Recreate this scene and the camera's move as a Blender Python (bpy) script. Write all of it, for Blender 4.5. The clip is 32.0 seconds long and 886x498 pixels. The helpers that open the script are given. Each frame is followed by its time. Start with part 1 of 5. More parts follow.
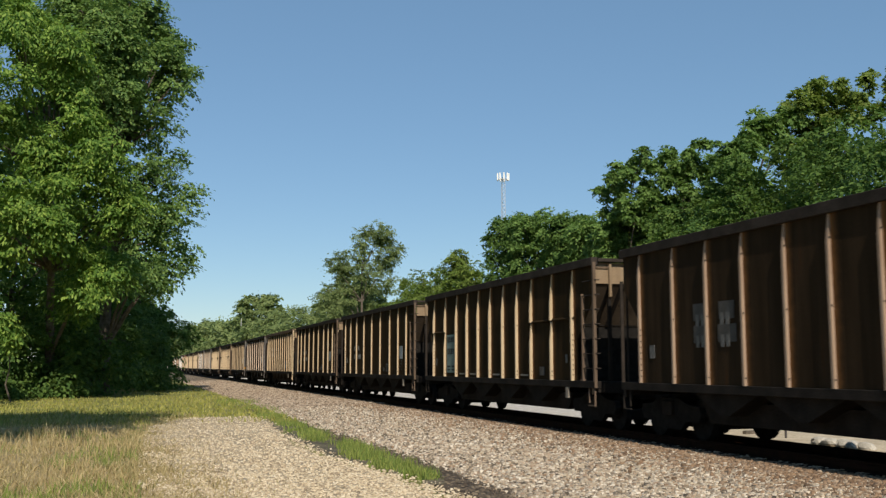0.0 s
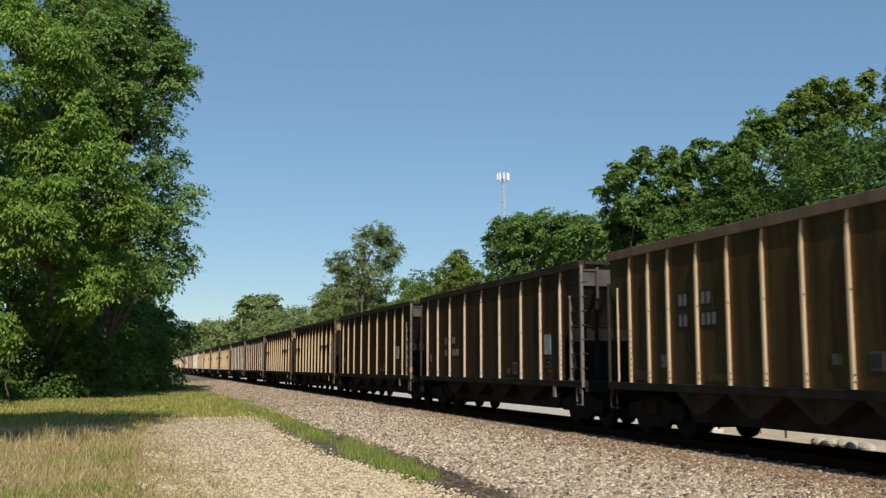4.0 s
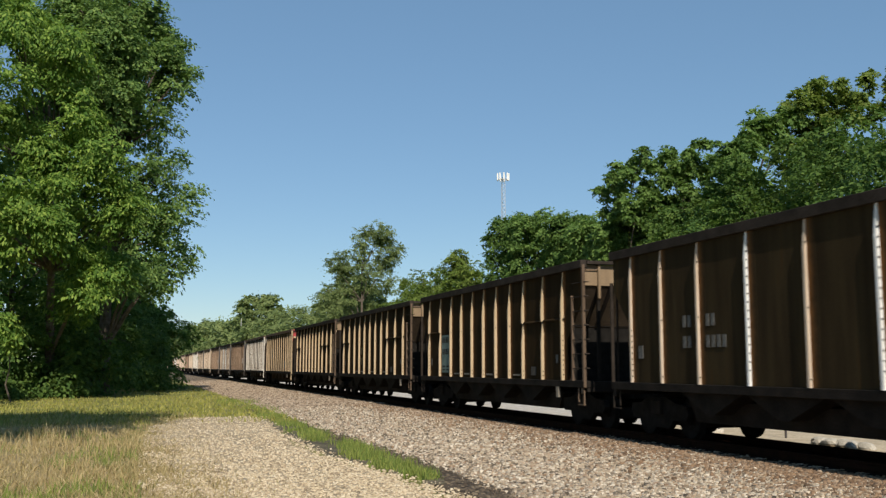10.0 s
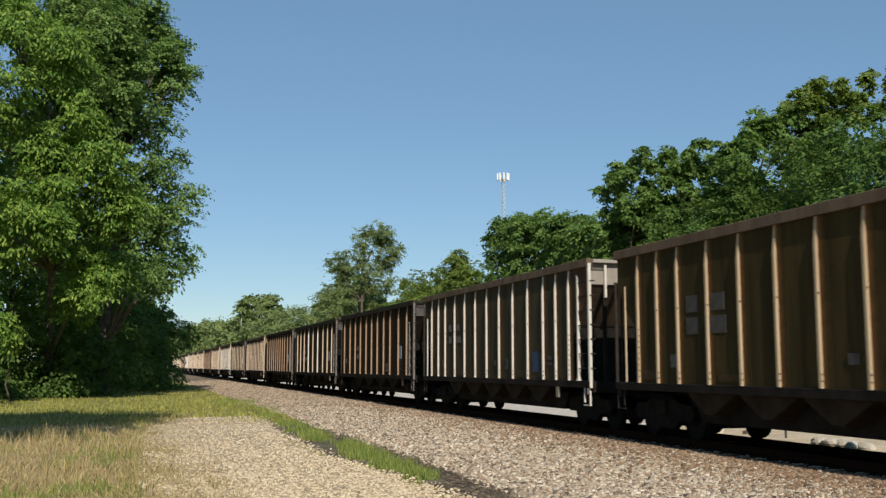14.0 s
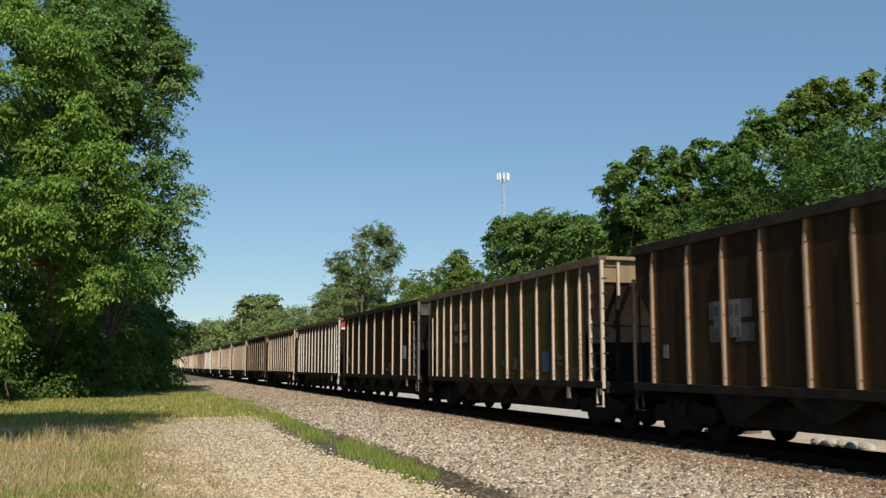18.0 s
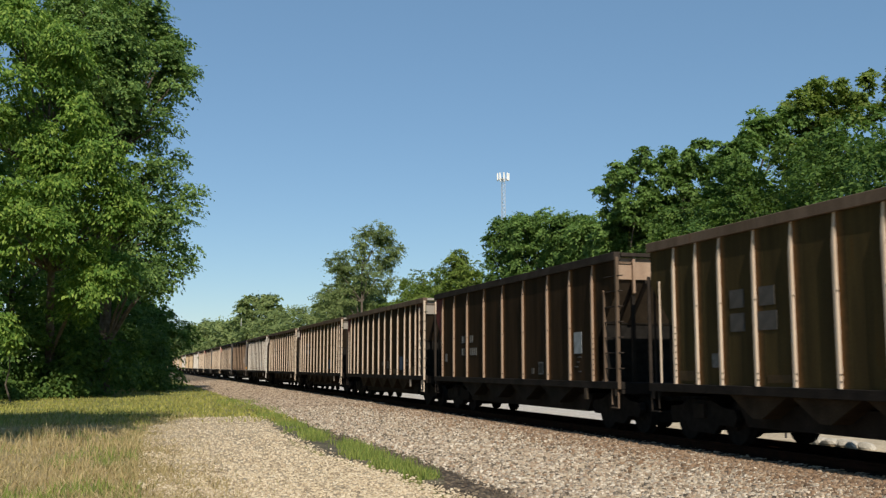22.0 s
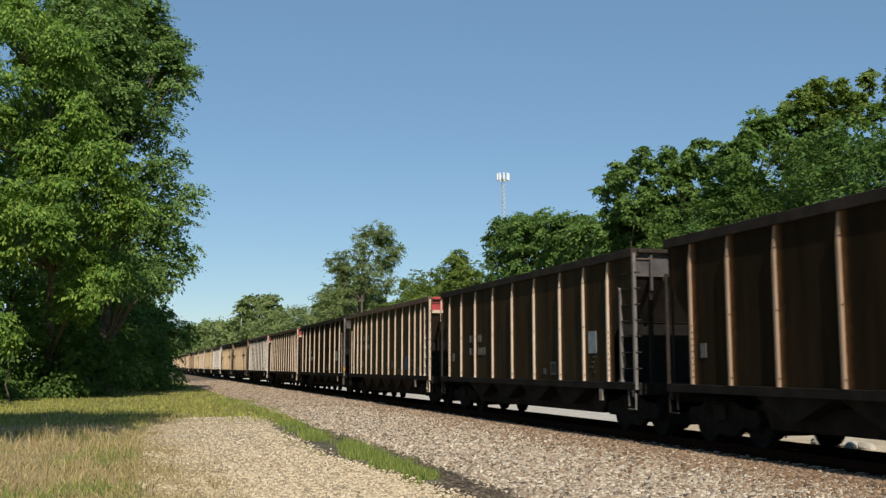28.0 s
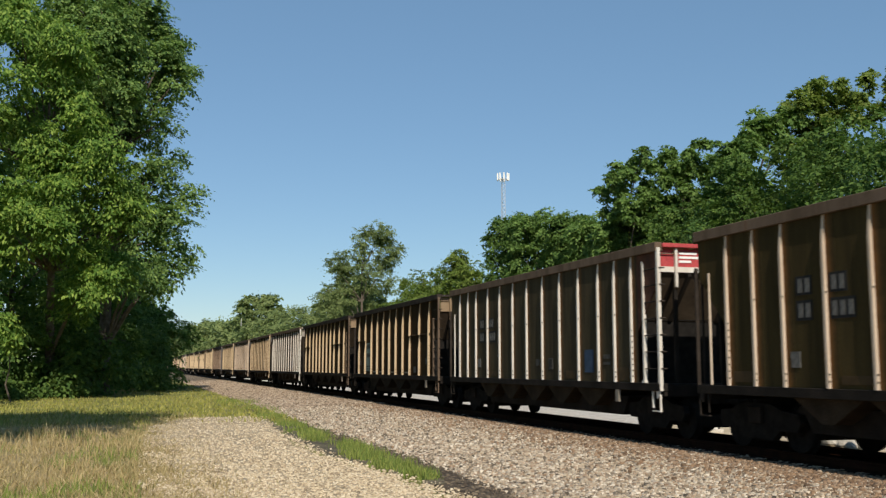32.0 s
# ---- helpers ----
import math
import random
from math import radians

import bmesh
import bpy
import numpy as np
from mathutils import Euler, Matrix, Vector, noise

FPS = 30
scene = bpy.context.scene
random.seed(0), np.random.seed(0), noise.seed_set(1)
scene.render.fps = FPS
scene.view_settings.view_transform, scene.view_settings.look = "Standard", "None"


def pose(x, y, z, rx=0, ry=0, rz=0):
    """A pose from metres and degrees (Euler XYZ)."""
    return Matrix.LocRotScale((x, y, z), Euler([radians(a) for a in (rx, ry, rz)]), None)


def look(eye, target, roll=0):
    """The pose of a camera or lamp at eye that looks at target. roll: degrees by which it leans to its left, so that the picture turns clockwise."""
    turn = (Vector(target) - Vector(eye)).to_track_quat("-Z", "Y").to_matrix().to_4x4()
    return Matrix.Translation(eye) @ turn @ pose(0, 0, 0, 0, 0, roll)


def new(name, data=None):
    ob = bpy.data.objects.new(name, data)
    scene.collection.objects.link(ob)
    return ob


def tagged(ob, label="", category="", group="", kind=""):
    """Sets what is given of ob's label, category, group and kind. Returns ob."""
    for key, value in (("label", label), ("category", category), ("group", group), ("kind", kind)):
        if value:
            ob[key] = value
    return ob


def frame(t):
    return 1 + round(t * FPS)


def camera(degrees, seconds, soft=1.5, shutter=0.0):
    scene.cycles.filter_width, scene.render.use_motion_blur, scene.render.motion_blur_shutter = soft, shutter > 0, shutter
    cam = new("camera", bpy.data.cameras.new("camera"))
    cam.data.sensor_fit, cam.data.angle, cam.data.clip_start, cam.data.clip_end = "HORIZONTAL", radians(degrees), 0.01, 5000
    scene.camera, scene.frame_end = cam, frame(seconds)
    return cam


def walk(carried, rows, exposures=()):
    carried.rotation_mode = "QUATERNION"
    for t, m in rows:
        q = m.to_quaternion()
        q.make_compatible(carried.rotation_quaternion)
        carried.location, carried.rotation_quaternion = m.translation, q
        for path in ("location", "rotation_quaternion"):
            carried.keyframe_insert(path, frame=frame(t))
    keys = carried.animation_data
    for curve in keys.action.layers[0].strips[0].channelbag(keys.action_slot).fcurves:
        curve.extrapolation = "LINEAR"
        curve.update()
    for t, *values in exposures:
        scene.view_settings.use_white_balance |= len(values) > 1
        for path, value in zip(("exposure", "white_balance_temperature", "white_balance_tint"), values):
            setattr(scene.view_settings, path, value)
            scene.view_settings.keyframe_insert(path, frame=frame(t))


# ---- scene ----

# The camera stands beside the track: x across, y along the track, z = 0 at the rail top.
cam = camera(48.45, 32.0, soft=1.35, shutter=0.12)
EYE = (0.0, 0.0, 1.545)
YAW, PITCH = radians(17.23), radians(6.805)
AIM = (EYE[0] + math.sin(YAW) * math.cos(PITCH), EYE[1] + math.cos(YAW) * math.cos(PITCH), EYE[2] + math.sin(PITCH))
walk(cam, [(0.0, look(EYE, AIM)), (32.0, look(EYE, AIM))], exposures=[(0.0, 0.0), (32.0, 0.0)])

# ---- light ----
SUN_SIDE, SUN_UP = 7.0, 38.0      # degrees: from the track line towards the near side, and above the horizon
sx = -math.sin(radians(SUN_SIDE)) * math.cos(radians(SUN_UP))
sy = -math.cos(radians(SUN_SIDE)) * math.cos(radians(SUN_UP))
sz = math.sin(radians(SUN_UP))
sun = new("sun", bpy.data.lights.new("sun", "SUN"))
sun.data.energy, sun.data.angle, sun.data.color = 4.7, radians(0.5), (1.0, 0.93, 0.82)
sun.matrix_world = look((sx * 50, sy * 50, sz * 50), (0, 0, 0))
world = bpy.data.worlds.new("world")
scene.world = world
world.use_nodes = True
wn = world.node_tree.nodes
wn.clear()
sky = wn.new("ShaderNodeTexSky")
sky.sky_type, sky.sun_disc = "NISHITA", False
sky.sun_elevation, sky.sun_rotation = radians(SUN_UP), math.atan2(sx, sy)
sky.air_density, sky.dust_density, sky.ozone_density = 1.0, 0.0, 4.0
wb = wn.new("ShaderNodeBackground")
wb.inputs["Strength"].default_value = 0.112
wo = wn.new("ShaderNodeOutputWorld")
hue = wn.new("ShaderNodeMixRGB")
hue.blend_type = "MULTIPLY"
hue.inputs[0].default_value, hue.inputs[2].default_value = 1.0, (0.98, 0.985, 0.935, 1.0)
clear = wn.new("ShaderNodeMixRGB")
clear.inputs[0].default_value, clear.inputs[2].default_value = 0.42, (1.62, 3.10, 4.90, 1.0)
world.node_tree.links.new(sky.outputs[0], hue.inputs[1])
world.node_tree.links.new(hue.outputs[0], clear.inputs[1])
world.node_tree.links.new(clear.outputs[0], wb.inputs[0])
world.node_tree.links.new(wb.outputs[0], wo.inputs[0])

# ---- materials ----


def shader(name, a, b, rough=0.8, metal=0.0, scale=3.0, fine=40.0, bump=0.3, mix3=None, stretch=(1, 1, 1), spec=0.3, grain=0.5):
    """Two colours mixed by coarse and fine noise, in object metres, with a bump."""
    m = bpy.data.materials.new(name)
    m.use_nodes = True
    n, l = m.node_tree.nodes, m.node_tree.links
    bs = n["Principled BSDF"]
    bs.inputs["Roughness"].default_value, bs.inputs["Metallic"].default_value = rough, metal
    bs.inputs["Specular IOR Level"].default_value = spec
    tc = n.new("ShaderNodeTexCoord")
    mp = n.new("ShaderNodeMapping")
    mp.inputs["Scale"].default_value = stretch
    l.new(tc.outputs["Object"], mp.inputs[0])
    n1 = n.new("ShaderNodeTexNoise")
    n1.inputs["Scale"].default_value, n1.inputs["Detail"].default_value = scale, 5
    n2 = n.new("ShaderNodeTexNoise")
    n2.inputs["Scale"].default_value, n2.inputs["Detail"].default_value = fine, 3
    l.new(mp.outputs[0], n1.inputs["Vector"])
    l.new(tc.outputs["Object"], n2.inputs["Vector"])
    r1 = n.new("ShaderNodeValToRGB")
    r1.color_ramp.elements[0].position, r1.color_ramp.elements[1].position = 0.35, 0.65
    r1.color_ramp.elements[0].color, r1.color_ramp.elements[1].color = (*a, 1), (*b, 1)
    if mix3:
        e = r1.color_ramp.elements.new(0.8)
        e.color = (*mix3, 1)
    l.new(n1.outputs[0], r1.inputs[0])
    mx = n.new("ShaderNodeMixRGB")
    mx.blend_type = "OVERLAY"
    mx.inputs[0].default_value = grain
    l.new(r1.outputs[0], mx.inputs[1])
    l.new(n2.outputs[0], mx.inputs[2])
    l.new(mx.outputs[0], bs.inputs["Base Color"])
    bp = n.new("ShaderNodeBump")
    bp.inputs["Strength"].default_value, bp.inputs["Distance"].default_value = bump, 0.02
    l.new(n2.outputs[0], bp.inputs["Height"])
    l.new(bp.outputs[0], bs.inputs["Normal"])
    return m


def leaf_material(name, a, b, c):
    m = bpy.data.materials.new(name)
    m.use_nodes = True
    n, l = m.node_tree.nodes, m.node_tree.links
    bs, out = n["Principled BSDF"], n["Material Output"]
    geo = n.new("ShaderNodeNewGeometry")
    rp = n.new("ShaderNodeValToRGB")
    rp.color_ramp.elements[0].color, rp.color_ramp.elements[1].color = (*a, 1), (*c, 1)
    e = rp.color_ramp.elements.new(0.55)
    e.color = (*b, 1)
    l.new(geo.outputs["Random Per Island"], rp.inputs[0])
    l.new(rp.outputs[0], bs.inputs["Base Color"])
    bs.inputs["Roughness"].default_value = 0.6
    bs.inputs["Specular IOR Level"].default_value = 0.15
    tr = n.new("ShaderNodeBsdfTranslucent")
    hs = n.new("ShaderNodeHueSaturation")
    hs.inputs["Value"].default_value, hs.inputs["Saturation"].default_value = 1.5, 1.1
    l.new(rp.outputs[0], hs.inputs["Color"])
    l.new(hs.outputs[0], tr.inputs[0])
    ad = n.new("ShaderNodeMixShader")
    ad.inputs[0].default_value = 0.33
    l.new(bs.outputs[0], ad.inputs[1])
    l.new(tr.outputs[0], ad.inputs[2])
    l.new(ad.outputs[0], out.inputs[0])
    return m


def stone_material(name, cols):
    m = bpy.data.materials.new(name)
    m.use_nodes = True
    n, l = m.node_tree.nodes, m.node_tree.links
    bs = n["Principled BSDF"]
    bs.inputs["Roughness"].default_value = 0.85
    geo = n.new("ShaderNodeNewGeometry")
    rp = n.new("ShaderNodeValToRGB")
    rp.color_ramp.elements[0].color = (*cols[0], 1)
    rp.color_ramp.elements[1].color = (*cols[-1], 1)
    for i, c in enumerate(cols[1:-1]):
        e = rp.color_ramp.elements.new((i + 1) / (len(cols) - 1))
        e.color = (*c, 1)
    l.new(geo.outputs["Random Per Island"], rp.inputs[0])
    l.new(rp.outputs[0], bs.inputs["Base Color"])
    return m


def paints(word, a, b, rust, rough=0.75, spec=0.3):
    return shader("weathered_" + word + "_paint", a, b, rough, 0, 2.6, 30, 0.1, rust, (1, 1.4, 0.16), spec, 0.22)


PAINT = {
    # stakes, posts and ends
    "tan": paints("tan", (0.47, 0.345, 0.205), (0.60, 0.45, 0.285), (0.33, 0.19, 0.09)),
    "brown": paints("brown", (0.29, 0.195, 0.13), (0.40, 0.28, 0.19), (0.26, 0.13, 0.06)),
    "grey": paints("grey_brown", (0.50, 0.385, 0.28), (0.64, 0.51, 0.385), (0.36, 0.22, 0.13)),
    "pale": paints("pale", (0.58, 0.52, 0.44), (0.70, 0.645, 0.56), (0.44, 0.33, 0.22), 0.7),
    "olive": paints("straw", (0.40, 0.295, 0.18), (0.52, 0.39, 0.245), (0.34, 0.21, 0.10)),
    # side sheets: dark paint, with their shade beside the sunlit stakes put into it
    "tan_side": paints("shade_dark_tan", (0.02182, 0.01328, 0.005724), (0.03607, 0.02182, 0.009504), (0.04655, 0.02095, 0.005724), 0.85, 0.05),
    "brown_side": paints("shade_dark_brown", (0.02173, 0.01378, 0.006944), (0.03651, 0.02262, 0.01187), (0.0513, 0.02173, 0.00784), 0.85, 0.05),
    "grey_side": paints("shade_dark_grey", (0.02856, 0.01896, 0.00948), (0.04536, 0.03168, 0.01476), (0.05808, 0.02856, 0.00948), 0.85, 0.05),
    "pale_side": paints("shade_dark_pale", (0.04468, 0.03502, 0.02016), (0.07015, 0.0553, 0.03188), (0.07656, 0.0425, 0.01702), 0.85, 0.05),
    "olive_side": paints("shade_dark_olive", (0.03773, 0.02772, 0.01194), (0.06159, 0.04402, 0.01724), (0.07289, 0.03902, 0.01194), 0.85, 0.05),
    "umber_side": paints("shade_dark_umber", (0.0150, 0.0097, 0.0044), (0.0264, 0.0167, 0.0079), (0.0422, 0.0176, 0.0053), 0.85, 0.05),
    "rust": shader("rusted_paint", (0.055, 0.020, 0.010), (0.10, 0.036, 0.016), 0.8, 0, 3, 30, 0.3),
    "dark": shader("dark_grey_paint", (0.055, 0.048, 0.045), (0.095, 0.083, 0.076), 0.7, 0, 2, 30, 0.2),
    "white": shader("white_paint", (0.72, 0.70, 0.66), (0.82, 0.80, 0.76), 0.6, 0, 2, 30, 0.1),
    "red": shader("red_paint", (0.34, 0.042, 0.045), (0.45, 0.065, 0.062), 0.6, 0, 2, 30, 0.1),
    "maroon": shader("maroon_paint", (0.0825, 0.0144, 0.0132), (0.1275, 0.0216, 0.018), 0.7, 0, 2, 30, 0.1),
    "placard": shader("pale_blue_placard_paint", (0.20, 0.215, 0.22), (0.28, 0.30, 0.305), 0.6, 0, 4, 60, 0.05),
    "teal": shader("faded_teal_paint", (0.12, 0.17, 0.15), (0.18, 0.24, 0.21), 0.7, 0, 3, 40, 0.1),
    "letter": shader("faded_white_lettering", (0.085, 0.079, 0.07), (0.15, 0.142, 0.128), 0.7, 0, 12, 60, 0.1),
    "grime": shader("rubbed_grey_patch", (0.048, 0.043, 0.037), (0.072, 0.064, 0.055), 0.7, 0, 4, 40, 0.1),
    "black": shader("black_paint", (0.012, 0.012, 0.012), (0.022, 0.020, 0.018), 0.7, 0, 4, 40, 0.1),
    "yellow": shader("orange_yellow_paint", (0.42, 0.18, 0.02), (0.52, 0.25, 0.035), 0.6, 0, 4, 40, 0.1),
    "ochre": shader("dull_ochre_paint", (0.0385, 0.0209, 0.0048), (0.05775, 0.0319, 0.0078), 0.7, 0, 4, 40, 0.1),
    "blue": shader("faded_blue_paint", (0.022, 0.045, 0.085), (0.036, 0.066, 0.115), 0.7, 0, 4, 40, 0.1),
    # underframe steel: the shade below the cars is put into this near-black
    "sooty": shader("shade_black_steel", (0.013, 0.011, 0.009), (0.025, 0.020, 0.016), 0.85, 0, 2, 30, 0.3, spec=0.08),
    "chord": shader("coal_black_steel", (0.024, 0.019, 0.015), (0.044, 0.034, 0.027), 0.85, 0, 2, 30, 0.3, spec=0.08),
    "chute": shader("dusty_steel", (0.028, 0.020, 0.013), (0.050, 0.036, 0.023), 0.85, 0, 2, 30, 0.3, spec=0.05),
    # wheel and truck steel, blackened with the same underbody shade
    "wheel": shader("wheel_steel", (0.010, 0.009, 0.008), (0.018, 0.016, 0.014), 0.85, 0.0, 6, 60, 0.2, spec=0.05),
    "fitting": paints("fitting_brown", (0.105, 0.072, 0.048), (0.165, 0.115, 0.080), (0.13, 0.065, 0.03), 0.85, 0.08),
    "dull": shader("dull_grey_paint", (0.12, 0.105, 0.092), (0.19, 0.168, 0.148), 0.75, 0, 2, 30, 0.1, (0.13, 0.07, 0.04)),
    "backing": shader("black_stencil_panel", (0.008, 0.008, 0.008), (0.013, 0.012, 0.011), 0.8, 0, 4, 40, 0.1),
    "aged_pale": paints("end_pale", (0.2574, 0.2223, 0.1833), (0.3354, 0.2925, 0.2418), (0.2028, 0.1248, 0.0702)),
    "aged_tan": paints("end_tan", (0.22, 0.150, 0.086), (0.30, 0.21, 0.122), (0.17, 0.09, 0.045)),
    "tag": shader("dusty_plate_paint", (0.20, 0.165, 0.125), (0.29, 0.24, 0.185), 0.8, 0, 3, 40, 0.1),
    # brown taken down by the shade that hangs under the car ends
    "slope": shader("shaded_slope_sheet", (0.06, 0.0438, 0.0294), (0.09, 0.066, 0.045), 0.85, 0, 2, 30, 0.2, spec=0.1),
}


def bounce_strip(word, a, b, rust):
    """The sheet beside a stake: the stake's warm bounced light put into a rust colour that fades into the side paint.
    """
    m = shader("bounce_lit_" + word, a, b, 0.85, 0, 2.6, 30, 0.2, rust, (1, 1.4, 0.16), 0.05)
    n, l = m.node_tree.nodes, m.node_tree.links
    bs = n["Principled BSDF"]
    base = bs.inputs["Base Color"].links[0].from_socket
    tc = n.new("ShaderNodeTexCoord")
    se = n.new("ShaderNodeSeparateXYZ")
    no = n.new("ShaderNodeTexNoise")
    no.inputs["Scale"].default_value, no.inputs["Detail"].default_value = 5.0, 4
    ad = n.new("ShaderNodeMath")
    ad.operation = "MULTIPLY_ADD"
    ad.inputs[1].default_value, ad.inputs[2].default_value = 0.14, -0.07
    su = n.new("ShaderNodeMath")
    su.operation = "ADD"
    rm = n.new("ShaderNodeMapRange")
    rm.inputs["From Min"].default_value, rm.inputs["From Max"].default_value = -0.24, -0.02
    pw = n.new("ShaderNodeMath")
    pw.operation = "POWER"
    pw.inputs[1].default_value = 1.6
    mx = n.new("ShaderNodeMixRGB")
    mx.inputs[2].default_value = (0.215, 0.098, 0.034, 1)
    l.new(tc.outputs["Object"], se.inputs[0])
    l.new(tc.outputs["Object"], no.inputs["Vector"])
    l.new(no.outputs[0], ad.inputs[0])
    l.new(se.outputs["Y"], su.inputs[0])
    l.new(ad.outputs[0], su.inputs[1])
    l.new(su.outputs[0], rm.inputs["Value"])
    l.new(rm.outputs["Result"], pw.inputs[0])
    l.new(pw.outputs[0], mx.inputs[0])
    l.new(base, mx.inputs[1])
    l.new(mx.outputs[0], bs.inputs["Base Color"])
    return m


RIB_BOUNCE = {
    "tan_side": bounce_strip("tan_sheet", (0.02182, 0.01328, 0.005724), (0.03607, 0.02182, 0.009504), (0.04655, 0.02095, 0.005724)),
    "brown_side": bounce_strip("brown_sheet", (0.02173, 0.01378, 0.006944), (0.03651, 0.02262, 0.01187), (0.0513, 0.02173, 0.00784)),
    "grey_side": bounce_strip("grey_sheet", (0.02856, 0.01896, 0.00948), (0.04536, 0.03168, 0.01476), (0.05808, 0.02856, 0.00948)),
    "pale_side": bounce_strip("pale_sheet", (0.04468, 0.03502, 0.02016), (0.07015, 0.0553, 0.03188), (0.07656, 0.0425, 0.01702)),
    "olive_side": bounce_strip("olive_sheet", (0.03773, 0.02772, 0.01194), (0.06159, 0.04402, 0.01724), (0.07289, 0.03902, 0.01194)),
    "umber_side": bounce_strip("umber_sheet", (0.0150, 0.0097, 0.0044), (0.0264, 0.0167, 0.0079), (0.0422, 0.0176, 0.0053)),
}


def stony(name, cols, size, patchy, joint=0.5, relief=0.7, drag=(1, 1, 1)):
    """Packed stones: a cell pattern with dark joints, mottled in broad patches."""
    m = bpy.data.materials.new(name)
    m.use_nodes = True
    n, l = m.node_tree.nodes, m.node_tree.links
    bs = n["Principled BSDF"]
    bs.inputs["Roughness"].default_value, bs.inputs["Specular IOR Level"].default_value = 0.95, 0.2
    tc = n.new("ShaderNodeTexCoord")
    vo = n.new("ShaderNodeTexVoronoi")
    vo.inputs["Scale"].default_value = size
    ve = n.new("ShaderNodeTexVoronoi")
    ve.feature = "DISTANCE_TO_EDGE"
    ve.inputs["Scale"].default_value = size
    no = n.new("ShaderNodeTexNoise")
    no.inputs["Scale"].default_value, no.inputs["Detail"].default_value = 0.5, 6
    mp = n.new("ShaderNodeMapping")
    mp.inputs["Scale"].default_value = drag
    l.new(tc.outputs["Object"], mp.inputs[0])
    l.new(mp.outputs[0], no.inputs["Vector"])
    for x in (vo, ve):
        l.new(tc.outputs["Object"], x.inputs["Vector"])
    se = n.new("ShaderNodeSeparateColor")
    l.new(vo.outputs["Color"], se.inputs[0])
    rp = n.new("ShaderNodeValToRGB")
    rp.color_ramp.elements[0].color, rp.color_ramp.elements[1].color = (*cols[0], 1), (*cols[-1], 1)
    for i, c in enumerate(cols[1:-1]):
        e = rp.color_ramp.elements.new((i + 1) / (len(cols) - 1))
        e.color = (*c, 1)
    l.new(se.outputs[0], rp.inputs[0])
    mx = n.new("ShaderNodeMixRGB")
    rn = n.new("ShaderNodeValToRGB")
    rn.color_ramp.elements[0].position, rn.color_ramp.elements[1].position = 0.42, 0.62
    rn.color_ramp.elements[0].color, rn.color_ramp.elements[1].color = (0, 0, 0, 1), (0.6, 0.6, 0.6, 1)
    l.new(no.outputs[0], rn.inputs[0])
    l.new(rn.outputs[0], mx.inputs[0])
    l.new(rp.outputs[0], mx.inputs[1])
    mx.inputs[2].default_value = (*patchy, 1)
    ed = n.new("ShaderNodeValToRGB")
    ed.color_ramp.elements[0].color, ed.color_ramp.elements[1].position = (0.25, 0.25, 0.25, 1), 0.22
    l.new(ve.outputs["Distance"], ed.inputs[0])
    mu = n.new("ShaderNodeMixRGB")
    mu.blend_type = "MULTIPLY"
    mu.inputs[0].default_value = joint
    l.new(mx.outputs[0], mu.inputs[1])
    l.new(ed.outputs[0], mu.inputs[2])
    l.new(mu.outputs[0], bs.inputs["Base Color"])
    bp = n.new("ShaderNodeBump")
    bp.inputs["Strength"].default_value, bp.inputs["Distance"].default_value = relief, 0.03
    l.new(ed.outputs[0], bp.inputs["Height"])
    l.new(bp.outputs[0], bs.inputs["Normal"])
    return m


STONE_COLS = [(0.04275, 0.03255, 0.02275), (0.2945, 0.226, 0.1502), (0.456, 0.3674, 0.2548), (0.228, 0.1348, 0.0728), (0.57, 0.4743, 0.3503), (0.095, 0.06975, 0.04732), (0.684, 0.5859, 0.455), (0.3515, 0.2437, 0.1502)]
BALLAST = stony("ballast_bed", [(0.131, 0.098, 0.066), (0.263, 0.204, 0.136), (0.364, 0.293, 0.204), (0.181, 0.123, 0.073), (0.444, 0.362, 0.263)], 17, (0.303, 0.220, 0.147), 0.7, 0.8)
# the train's shadow on the bed is put into these stone colours
SHADED_BALLAST = stony("train_shaded_ballast", [(0.010, 0.009, 0.008), (0.017, 0.014, 0.012), (0.028, 0.022, 0.018)], 15, (0.014, 0.012, 0.010))
GRAVEL = stony("gravel_bed", [(0.30, 0.225, 0.14), (0.48, 0.39, 0.26), (0.40, 0.31, 0.20), (0.60, 0.50, 0.36), (0.52, 0.43, 0.30)], 26, (0.36, 0.265, 0.16), 0.4, 0.6, (2.6, 0.45, 1))
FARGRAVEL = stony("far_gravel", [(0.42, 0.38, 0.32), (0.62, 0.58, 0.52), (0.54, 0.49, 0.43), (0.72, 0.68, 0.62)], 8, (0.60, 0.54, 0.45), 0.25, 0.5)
SOIL = shader("grassy_soil", (0.14, 0.145, 0.035), (0.26, 0.235, 0.075), 0.95, 0, 0.25, 10, 0.8, (0.36, 0.27, 0.12))
STONES = stone_material("ballast_stone", STONE_COLS)
PEBBLE = stone_material("gravel_stone", [(0.1802, 0.1313, 0.078), (0.424, 0.315, 0.1924), (0.5512, 0.4305, 0.2725), (0.6678, 0.5408, 0.364), (0.4558, 0.3413, 0.2028), (0.742, 0.6195, 0.4368)])
BLADE = stone_material("green_grass", [(0.08, 0.13, 0.02), (0.15, 0.20, 0.03), (0.24, 0.26, 0.055), (0.12, 0.17, 0.025)])
MEADOW = stone_material("meadow_grass", [(0.14, 0.15, 0.022), (0.25, 0.245, 0.04), (0.36, 0.31, 0.085), (0.19, 0.20, 0.03), (0.30, 0.27, 0.06)])
